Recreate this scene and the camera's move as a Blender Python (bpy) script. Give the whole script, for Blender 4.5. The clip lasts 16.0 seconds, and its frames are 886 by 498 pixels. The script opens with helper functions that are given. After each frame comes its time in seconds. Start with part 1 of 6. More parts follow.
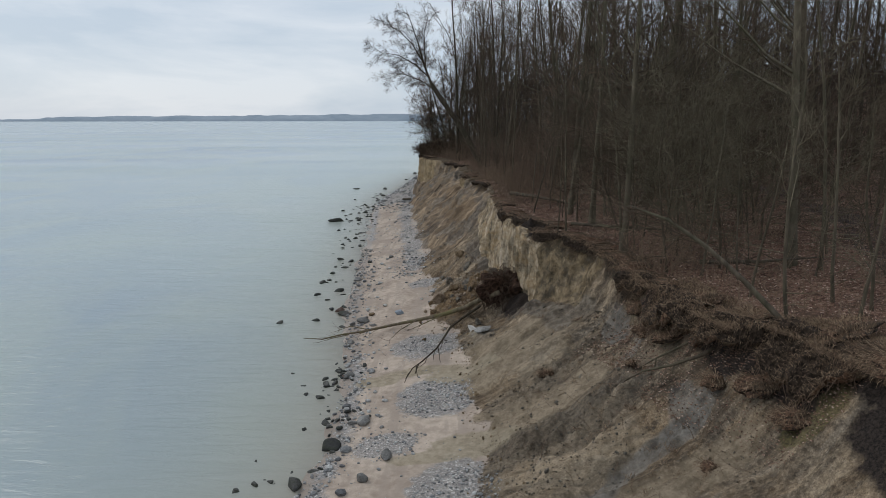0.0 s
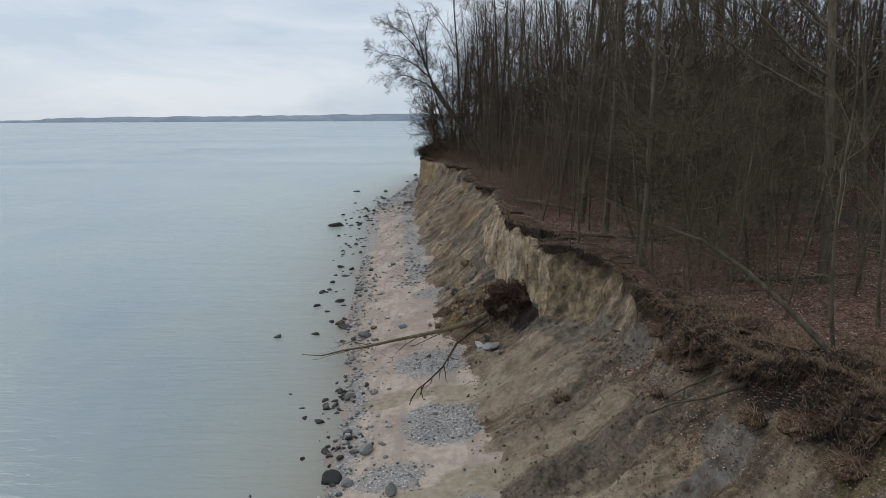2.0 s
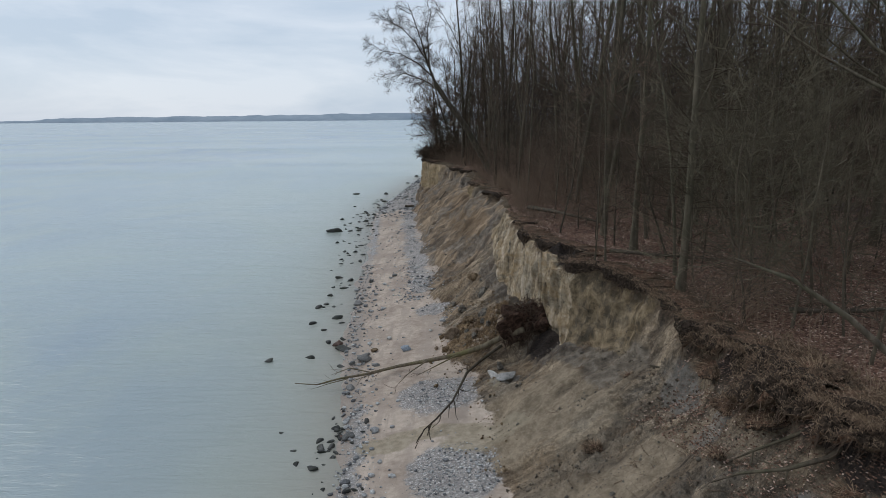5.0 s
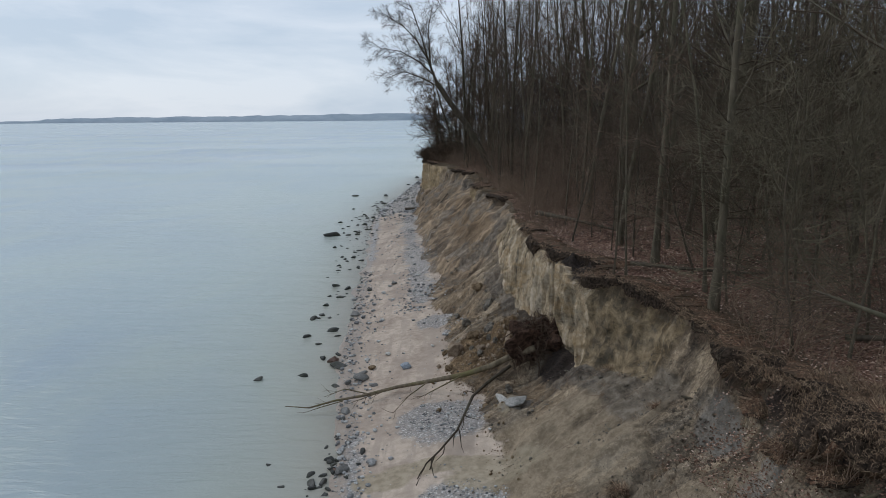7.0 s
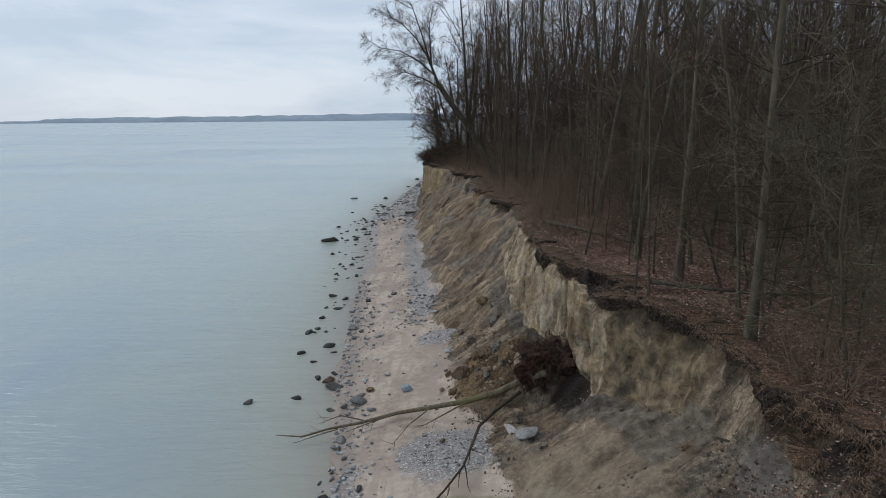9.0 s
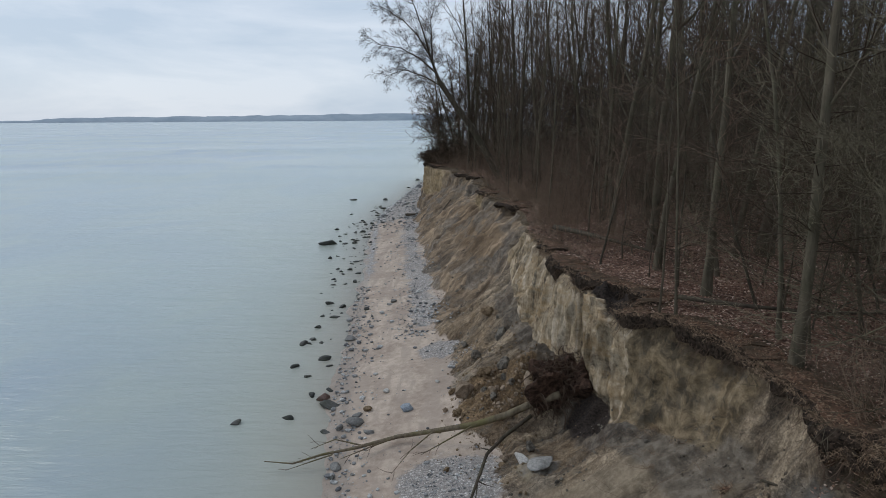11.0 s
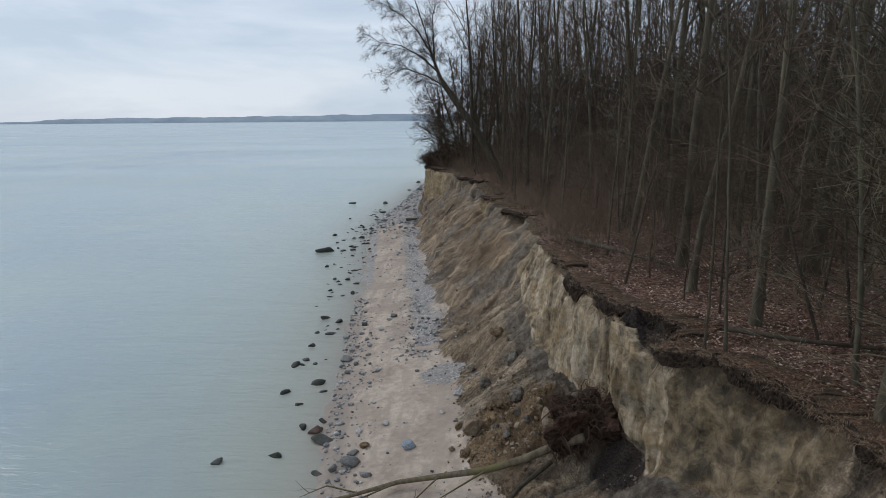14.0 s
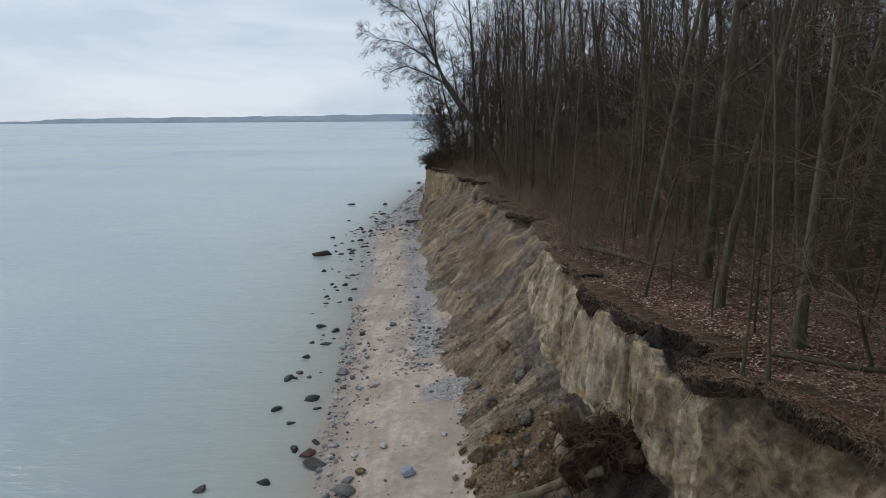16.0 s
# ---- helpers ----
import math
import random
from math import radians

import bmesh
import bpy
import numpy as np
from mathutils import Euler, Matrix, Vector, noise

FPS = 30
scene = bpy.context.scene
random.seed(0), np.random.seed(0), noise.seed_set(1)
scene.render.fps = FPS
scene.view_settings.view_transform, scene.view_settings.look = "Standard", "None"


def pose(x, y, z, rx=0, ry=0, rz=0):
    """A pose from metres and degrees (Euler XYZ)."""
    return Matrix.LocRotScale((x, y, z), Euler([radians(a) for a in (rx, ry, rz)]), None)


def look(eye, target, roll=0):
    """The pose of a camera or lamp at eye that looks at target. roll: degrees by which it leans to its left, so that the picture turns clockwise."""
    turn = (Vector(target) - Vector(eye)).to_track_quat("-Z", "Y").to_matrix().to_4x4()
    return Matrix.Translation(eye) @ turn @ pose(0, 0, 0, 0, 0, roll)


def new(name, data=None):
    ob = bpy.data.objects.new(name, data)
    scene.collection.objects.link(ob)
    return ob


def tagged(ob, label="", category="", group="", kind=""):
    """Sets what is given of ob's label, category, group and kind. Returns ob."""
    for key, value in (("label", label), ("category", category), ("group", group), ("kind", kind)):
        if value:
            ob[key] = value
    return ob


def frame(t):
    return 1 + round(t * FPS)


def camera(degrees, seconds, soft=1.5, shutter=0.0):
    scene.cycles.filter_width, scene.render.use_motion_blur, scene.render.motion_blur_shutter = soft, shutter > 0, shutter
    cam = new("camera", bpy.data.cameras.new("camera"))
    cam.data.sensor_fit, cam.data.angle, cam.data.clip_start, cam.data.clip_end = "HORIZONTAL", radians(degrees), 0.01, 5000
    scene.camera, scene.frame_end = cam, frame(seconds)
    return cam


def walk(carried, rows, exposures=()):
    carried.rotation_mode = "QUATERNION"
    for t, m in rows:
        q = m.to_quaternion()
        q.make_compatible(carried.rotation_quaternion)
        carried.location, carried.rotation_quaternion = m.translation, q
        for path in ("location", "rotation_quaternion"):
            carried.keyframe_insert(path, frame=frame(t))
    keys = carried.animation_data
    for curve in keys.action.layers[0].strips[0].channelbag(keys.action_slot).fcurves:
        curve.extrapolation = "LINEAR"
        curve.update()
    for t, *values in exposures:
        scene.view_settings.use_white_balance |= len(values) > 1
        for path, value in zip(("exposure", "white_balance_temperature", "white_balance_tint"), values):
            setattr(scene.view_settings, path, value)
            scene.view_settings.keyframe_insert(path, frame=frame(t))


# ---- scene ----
from mathutils import kdtree

cam = camera(69.0, 16.0, soft=0.7)
PATH = [
    (0, (1.04, -0.34, 12.349), (1.0, 1.62, 11.953), -0.1),
    (1, (0.896, 0.49, 12.462), (0.855, 2.449, 12.065), -0.2),
    (2, (0.74, 1.467, 12.627), (0.699, 3.427, 12.23), -0.3),
    (3, (0.598, 2.494, 12.791), (0.556, 4.453, 12.391), -0.4),
    (4, (0.444, 3.712, 12.795), (0.403, 5.671, 12.395), -0.5),
    (6.5, (0.139, 6.909, 12.748), (0.097, 8.868, 12.349), -0.5),
    (7, (0.104, 7.538, 12.747), (0.062, 9.498, 12.348), -0.5),
    (8, (-0.009, 8.723, 12.852), (-0.05, 10.682, 12.453), -0.5),
    (9, (-0.089, 9.811, 12.933), (-0.131, 11.771, 12.534), -0.5),
    (11.5, (-0.34, 12.541, 12.849), (-0.382, 14.5, 12.451), -0.4),
    (12.5, (-0.443, 13.532, 12.863), (-0.485, 15.492, 12.466), -0.4),
    (13.5, (-0.508, 14.572, 12.9), (-0.551, 16.531, 12.503), -0.5),
    (14.5, (-0.579, 15.627, 12.908), (-0.623, 17.587, 12.511), -0.5),
    (15, (-0.618, 16.154, 12.889), (-0.662, 18.114, 12.492), -0.5),
    (16, (-0.691, 17.141, 12.818), (-0.735, 19.101, 12.422), -0.4),
]
walk(cam, [(t, look(eye, target, roll)) for t, eye, target, roll in PATH],
     [(0, 0.0, 6420, 10), (2.5, 0.0, 6310, 10), (6.5, 0.0, 6170, 10), (16, 0.0, 6170, 10)])

# ---------------------------------------------------------------- sky and sun
SUN_ELEVATION, SUN_AZIMUTH = radians(38), radians(302)
world = bpy.data.worlds.new("overcast_sky")
scene.world = world
world.use_nodes = True
wt = world.node_tree
wt.nodes.clear()


def wnode(kind, **inputs):
    n = wt.nodes.new(kind)
    for key, value in inputs.items():
        n.inputs[key.replace("_", " ")].default_value = value
    return n


sky = wt.nodes.new("ShaderNodeTexSky")
sky.sky_type, sky.sun_disc = "NISHITA", False
sky.sun_elevation, sky.sun_rotation = SUN_ELEVATION, SUN_AZIMUTH
sky_bg = wnode("ShaderNodeBackground", Strength=0.075)
wt.links.new(sky.outputs[0], sky_bg.inputs["Color"])
wco = wt.nodes.new("ShaderNodeTexCoord")
wmap = wt.nodes.new("ShaderNodeMapping")
wmap.inputs["Scale"].default_value = (1.0, 1.0, 4.5)
wt.links.new(wco.outputs["Generated"], wmap.inputs["Vector"])
wnoise = wnode("ShaderNodeTexNoise", Scale=2.6, Detail=6.0, Roughness=0.55, Distortion=0.4)
wt.links.new(wmap.outputs[0], wnoise.inputs["Vector"])
wramp = wt.nodes.new("ShaderNodeValToRGB")
wramp.color_ramp.elements[0].position, wramp.color_ramp.elements[1].position = 0.40, 0.62
wramp.color_ramp.elements[0].color = (0.515, 0.595, 0.685, 1)
wramp.color_ramp.elements[1].color = (0.70, 0.745, 0.80, 1)
wt.links.new(wnoise.outputs["Fac"], wramp.inputs["Fac"])
cloud_bg = wnode("ShaderNodeBackground", Strength=1.09)
wt.links.new(wramp.outputs[0], cloud_bg.inputs["Color"])
wadd = wt.nodes.new("ShaderNodeMixShader")
wadd.inputs[0].default_value = 0.86
wt.links.new(sky_bg.outputs[0], wadd.inputs[1])
wt.links.new(cloud_bg.outputs[0], wadd.inputs[2])
wout = wt.nodes.new("ShaderNodeOutputWorld")
wt.links.new(wadd.outputs[0], wout.inputs["Surface"])

sun = new("sun", bpy.data.lights.new("sun", "SUN"))
sun.data.energy, sun.data.angle, sun.data.color = 0.78, radians(25), (1.0, 0.96, 0.9)
sun.matrix_world = look((-40, 55, 38), (0, 30, 0))


# ---------------------------------------------------------------- materials
class Mat:
    """A small wrapper round a node tree."""

    def __init__(self, name, roughness=0.9, specular=0.3):
        self.m = bpy.data.materials.new(name)
        self.m.use_nodes = True
        self.t = self.m.node_tree
        self.p = self.t.nodes["Principled BSDF"]
        self.p.inputs["Roughness"].default_value = roughness
        self.p.inputs["Specular IOR Level"].default_value = specular
        self.co = self.t.nodes.new("ShaderNodeTexCoord").outputs["Object"]

    def link(self, a, b):
        self.t.links.new(a, b)

    def scaled(self, sx, sy, sz):
        n = self.t.nodes.new("ShaderNodeMapping")
        n.inputs["Scale"].default_value = (sx, sy, sz)
        self.link(self.co, n.inputs["Vector"])
        return n.outputs[0]

    def noise(self, scale, detail=5.0, rough=0.6, vec=None, distort=0.0):
        n = self.t.nodes.new("ShaderNodeTexNoise")
        n.inputs["Scale"].default_value, n.inputs["Detail"].default_value = scale, detail
        n.inputs["Roughness"].default_value, n.inputs["Distortion"].default_value = rough, distort
        self.link(vec or self.co, n.inputs["Vector"])
        return n.outputs["Fac"]

    def cells(self, scale, vec=None, out="Color", feature="F1"):
        n = self.t.nodes.new("ShaderNodeTexVoronoi")
        n.feature = feature
        n.inputs["Scale"].default_value = scale
        self.link(vec or self.co, n.inputs["Vector"])
        return n.outputs[out]

    def grey(self, colour):
        n = self.t.nodes.new("ShaderNodeSeparateColor")
        self.link(colour, n.inputs[0])
        return n.outputs[0]

    def ramp(self, fac, *stops):
        n = self.t.nodes.new("ShaderNodeValToRGB")
        e = n.color_ramp.elements
        while len(e) < len(stops):
            e.new(0.5)
        for el, (pos, col) in zip(e, stops):
            el.position = pos
            el.color = (*col, 1) if isinstance(col, tuple) else (col, col, col, 1)
        self.link(fac, n.inputs[0])
        return n.outputs[0]

    def mix(self, fac, a, b, blend="MIX"):
        n = self.t.nodes.new("ShaderNodeMix")
        n.data_type, n.blend_type = "RGBA", blend
        for value, socket in ((fac, n.inputs[0]), (a, n.inputs[6]), (b, n.inputs[7])):
            if isinstance(value, tuple):
                socket.default_value = (*value, 1)
            elif isinstance(value, (int, float)):
                socket.default_value = value
            else:
                self.link(value, socket)
        return n.outputs[2]

    def math(self, op, a, b=0.0, clamp=False):
        n = self.t.nodes.new("ShaderNodeMath")
        n.operation, n.use_clamp = op, clamp
        for value, socket in ((a, n.inputs[0]), (b, n.inputs[1])):
            if isinstance(value, (int, float)):
                socket.default_value = value
            else:
                self.link(value, socket)
        return n.outputs[0]

    def attr(self, name):
        n = self.t.nodes.new("ShaderNodeAttribute")
        n.attribute_name = name
        return n.outputs["Fac"]

    def random(self):
        return self.t.nodes.new("ShaderNodeObjectInfo").outputs["Random"]

    def island(self):
        return self.t.nodes.new("ShaderNodeNewGeometry").outputs["Random Per Island"]

    def bump(self, height, strength=0.5, distance=0.05):
        n = self.t.nodes.new("ShaderNodeBump")
        n.inputs["Strength"].default_value, n.inputs["Distance"].default_value = strength, distance
        self.link(height, n.inputs["Height"])
        self.link(n.outputs[0], self.p.inputs["Normal"])

    def colour(self, c):
        if isinstance(c, tuple):
            self.p.inputs["Base Color"].default_value = (*c, 1)
        else:
            self.link(c, self.p.inputs["Base Color"])
        return self.m


def patchy(k, mask, scale, lo, hi, amount=0.5):
    """A mask roughened at its border by noise."""
    n = k.noise(scale, 4.0, 0.65)
    s = k.math("ADD", mask, k.math("MULTIPLY", k.math("SUBTRACT", n, 0.5), amount))
    return k.ramp(s, (lo, 0.0), (hi, 1.0))


def ground_material():
    k = Mat("coast_ground", 0.92, 0.25)
    grain, fine, mid, big = k.noise(45, 3), k.noise(14, 6, 0.7), k.noise(3.2, 6, 0.65), k.noise(0.45, 4)
    # beach sand, pale when dry, darker and shinier when wet
    sand = k.ramp(big, (0.42, (0.34, 0.26, 0.20)), (0.58, (0.54, 0.435, 0.345)))
    sand = k.mix(0.4, sand, k.ramp(mid, (0.38, (0.30, 0.245, 0.20)), (0.62, (0.60, 0.495, 0.405))))
    rut = k.noise(1.0, 5, 0.6, k.scaled(1.1, 0.16, 1), 0.4)
    sand = k.mix(k.ramp(rut, (0.5, 0.0), (0.57, 0.6)), sand, (0.36, 0.29, 0.235))
    speck = k.ramp(k.cells(9.0, out="Distance"), (0.10, 1.0), (0.15, 0.0))
    sand = k.mix(k.math("MULTIPLY", speck, k.ramp(mid, (0.48, 0.0), (0.56, 0.9))), sand, (0.19, 0.18, 0.165))
    wet = patchy(k, k.attr("wet"), 1.2, 0.35, 0.65)
    sand = k.mix(wet, sand, k.mix(0.5, sand, (0.21, 0.175, 0.145)))
    # shingle
    stone = k.cells(15.0)
    pebble = k.ramp(k.grey(stone), (0.0, (0.17, 0.17, 0.172)), (0.55, (0.33, 0.325, 0.32)), (0.8, (0.38, 0.36, 0.335)), (1.0, (0.72, 0.71, 0.69)))
    gap = k.ramp(k.cells(15.0, out="Distance", feature="DISTANCE_TO_EDGE"), (0.0, 0.35), (0.09, 1.0))
    pebble = k.mix(1.0, pebble, gap, "MULTIPLY")
    gravel = patchy(k, k.attr("gravel"), 1.1, 0.38, 0.56, 1.3)
    col = k.mix(k.math("MULTIPLY", gravel, 0.72), sand, pebble)
    # slumped slope: grey-brown loam with ochre runs down the fall line
    run = k.noise(1.0, 8, 0.68, k.scaled(0.30, 1.5, 0.35), 0.2)
    loam = k.ramp(run, (0.39, (0.10, 0.078, 0.057)), (0.48, (0.23, 0.178, 0.125)), (0.58, (0.44, 0.345, 0.24)))
    ochre = k.ramp(k.noise(0.23, 5, 0.6), (0.47, 0.0), (0.58, 1.0))
    loam = k.mix(k.math("MULTIPLY", ochre, 0.55), loam, (0.27, 0.175, 0.09))
    clay = k.ramp(k.noise(1.0, 7, 0.66, k.scaled(0.26, 0.8, 0.3), 0.5), (0.54, 0.0), (0.60, 1.0))
    loam = k.mix(k.math("MULTIPLY", clay, 0.5), loam, (0.27, 0.245, 0.21))
    damp = k.ramp(k.noise(1.0, 9, 0.74, k.scaled(0.4, 1.2, 0.45), 0.5), (0.53, 0.0), (0.575, 1.0))
    loam = k.mix(k.math("MULTIPLY", damp, 0.6), loam, (0.05, 0.039, 0.030))
    crumb = k.ramp(k.noise(6, 9, 0.78), (0.41, (0.03, 0.025, 0.02)), (0.5, (0.15, 0.125, 0.095)), (0.59, (0.36, 0.30, 0.23)))
    loam = k.mix(0.42, loam, crumb)
    grit = k.cells(26.0)
    loam = k.mix(0.45, loam, k.ramp(k.grey(grit), (0.0, (0.45, 0.43, 0.42)), (0.6, (1.0, 0.99, 0.97)), (1.0, (1.6, 1.56, 1.5))), "MULTIPLY")
    heap = patchy(k, k.attr("heap"), 1.5, 0.4, 0.65, 0.9)
    loam = k.mix(k.math("MULTIPLY", heap, 0.75), loam, k.ramp(fine, (0.4, (0.11, 0.068, 0.035)), (0.6, (0.30, 0.20, 0.105))))
    slip = patchy(k, k.attr("slip"), 0.8, 0.4, 0.6, 0.9)
    loam = k.mix(k.math("MULTIPLY", slip, 0.35), loam, k.ramp(mid, (0.38, (0.22, 0.178, 0.125)), (0.62, (0.38, 0.315, 0.23))))
    brown = patchy(k, k.attr("far"), 0.6, 0.3, 0.7, 0.8)
    loam = k.mix(k.math("MULTIPLY", brown, 0.6), loam, k.ramp(run, (0.39, (0.115, 0.085, 0.06)), (0.5, (0.25, 0.18, 0.12)), (0.60, (0.42, 0.31, 0.205))))
    pale = k.ramp(k.noise(0.4, 6, 0.66, None, 0.6), (0.5, 0.0), (0.57, 0.6))
    loam = k.mix(k.math("MULTIPLY", brown, pale), loam, k.ramp(k.noise(3, 8, 0.75), (0.4, (0.09, 0.08, 0.07)), (0.6, (0.25, 0.225, 0.195))))
    sweep = k.noise(1.0, 8, 0.66, k.scaled(0.14, 0.95, 0.22), 0.0)
    loam = k.mix(k.ramp(brown, (0.0, 0.7), (1.0, 0.42)), loam, k.ramp(sweep, (0.41, (0.34, 0.30, 0.275)), (0.5, (0.85, 0.83, 0.80)), (0.59, (1.4, 1.37, 1.32))), "MULTIPLY")
    rill = k.noise(1.0, 6, 0.7, k.scaled(0.6, 3.6, 0.7), 0.0)
    loam = k.mix(0.3, loam, k.ramp(rill, (0.40, (0.5, 0.47, 0.45)), (0.58, (1.25, 1.24, 1.22))), "MULTIPLY")
    tongue = patchy(k, k.attr("mud"), 0.8, 0.36, 0.6, 0.7)
    loam = k.mix(k.math("MULTIPLY", tongue, 0.88), loam, k.mix(0.25, k.ramp(k.noise(1.4, 8, 0.7), (0.40, (0.225, 0.172, 0.112)), (0.60, (0.41, 0.32, 0.218))), crumb))
    rub = patchy(k, k.attr("rubble"), 2.2, 0.38, 0.56, 0.9)
    loam = k.mix(k.math("MULTIPLY", rub, 0.36), loam, k.ramp(k.noise(9, 9, 0.8), (0.40, (0.055, 0.045, 0.035)), (0.5, (0.15, 0.124, 0.095)), (0.6, (0.29, 0.24, 0.185))))
    ash = patchy(k, k.attr("ash"), 1.6, 0.36, 0.6, 0.7)
    loam = k.mix(k.math("MULTIPLY", ash, 0.6), loam, k.ramp(k.noise(2.2, 8, 0.75), (0.4, (0.12, 0.112, 0.102)), (0.6, (0.31, 0.292, 0.262))))
    slope = patchy(k, k.attr("slope"), 1.3, 0.42, 0.56, 1.5)
    fan = patchy(k, k.attr("fan"), 1.3, 0.4, 0.6, 1.0)
    col = k.mix(slope, col, loam)
    col = k.mix(k.math("MULTIPLY", fan, 0.85), col, k.ramp(mid, (0.4, (0.27, 0.222, 0.15)), (0.6, (0.385, 0.32, 0.23))))
    # bare scarp: pale sand with upright streaks, grey marl in places
    streak = k.noise(1.0, 8, 0.68, k.scaled(2.0, 2.2, 0.17), 0.5)
    face = k.ramp(streak, (0.39, (0.075, 0.058, 0.04)), (0.45, (0.28, 0.195, 0.108)), (0.52, (0.49, 0.357, 0.217)), (0.60, (0.70, 0.57, 0.42)))
    face = k.mix(k.ramp(k.noise(0.7, 6, 0.65, None, 0.9), (0.51, 0.0), (0.57, 0.6)), face, (0.155, 0.125, 0.088))
    face = k.mix(0.36, face, k.ramp(k.noise(5, 9, 0.78), (0.41, (0.10, 0.08, 0.06)), (0.59, (0.62, 0.53, 0.39))))
    rust = k.ramp(k.noise(1.0, 6, 0.65, k.scaled(0.6, 0.7, 1.6), 0.5), (0.53, 0.0), (0.6, 0.38))
    face = k.mix(rust, face, (0.36, 0.23, 0.10))
    # khaki sand of the block, darkened as well for facing away from the light
    khaki_shade = patchy(k, k.attr("khaki_shade"), 2.0, 0.42, 0.56, 0.2)
    face = k.mix(k.math("MULTIPLY", khaki_shade, 0.82), face, k.ramp(k.noise(1.7, 9, 0.72, None, 0.6), (0.41, (0.032, 0.025, 0.016)), (0.47, (0.105, 0.076, 0.044)), (0.53, (0.168, 0.123, 0.07)), (0.59, (0.28, 0.208, 0.125))))
    face = k.mix(k.math("MULTIPLY", brown, 0.62), face, k.ramp(mid, (0.4, (0.20, 0.14, 0.075)), (0.6, (0.36, 0.265, 0.145))))
    marl = patchy(k, k.attr("marl"), 1.3, 0.4, 0.65, 0.9)
    col = k.mix(k.math("MULTIPLY", marl, 0.65), col, k.ramp(k.noise(2.6, 8, 0.7), (0.4, (0.06, 0.05, 0.041)), (0.5, (0.12, 0.102, 0.084)), (0.6, (0.23, 0.20, 0.165))))
    scarp = patchy(k, k.attr("scarp"), 1.1, 0.35, 0.6, 0.6)
    col = k.mix(scarp, col, face)
    moss = patchy(k, k.attr("moss"), 2.5, 0.42, 0.6, 0.9)
    col = k.mix(k.math("MULTIPLY", moss, 0.7), col, k.ramp(fine, (0.4, (0.05, 0.043, 0.017)), (0.6, (0.17, 0.145, 0.055))))
    # forest floor: beech litter over dark soil
    leaf = k.mix(0.45, k.grey(k.cells(17.0)), k.grey(k.cells(7.0)))
    litter = k.ramp(leaf, (0.0, (0.04, 0.022, 0.015)), (0.4, (0.15, 0.08, 0.055)), (0.75, (0.28, 0.165, 0.118)), (1.0, (0.52, 0.40, 0.33)))
    litter = k.mix(k.ramp(k.noise(0.5, 6, 0.68), (0.49, 0.0), (0.58, 0.6)), litter, (0.075, 0.05, 0.036))
    floor_mask = patchy(k, k.attr("litter"), 1.8, 0.4, 0.58, 0.5)
    col = k.mix(floor_mask, col, litter)
    track = patchy(k, k.attr("track"), 0.9, 0.35, 0.6, 0.5)
    col = k.mix(k.math("MULTIPLY", track, 0.8), col, k.ramp(mid, (0.4, (0.035, 0.028, 0.026)), (0.6, (0.075, 0.06, 0.053))))
    turf = patchy(k, k.attr("turf"), 2.4, 0.42, 0.6, 0.6)
    col = k.mix(turf, col, k.ramp(fine, (0.4, (0.04, 0.029, 0.02)), (0.6, (0.15, 0.108, 0.064))))
    # bare dark soil, and shade coloured in below the turf edge and in hollows
    peat_shade = patchy(k, k.attr("peat_shade"), 2.0, 0.4, 0.6, 0.7)
    col = k.mix(peat_shade, col, k.ramp(fine, (0.4, (0.014, 0.011, 0.009)), (0.6, (0.055, 0.04, 0.032))))
    h = k.math("ADD", k.math("MULTIPLY", grain, 0.25), k.math("ADD", k.math("MULTIPLY", fine, 0.7), k.noise(3.5, 9, 0.74)))
    soft = k.math("SUBTRACT", 1.0, k.math("MULTIPLY", k.math("SUBTRACT", 1.0, slope), 0.75))
    k.bump(k.math("MULTIPLY", h, soft), 0.9, 0.07)
    k.link(k.ramp(wet, (0.0, 0.92), (1.0, 0.5)), k.p.inputs["Roughness"])
    return k.colour(col)


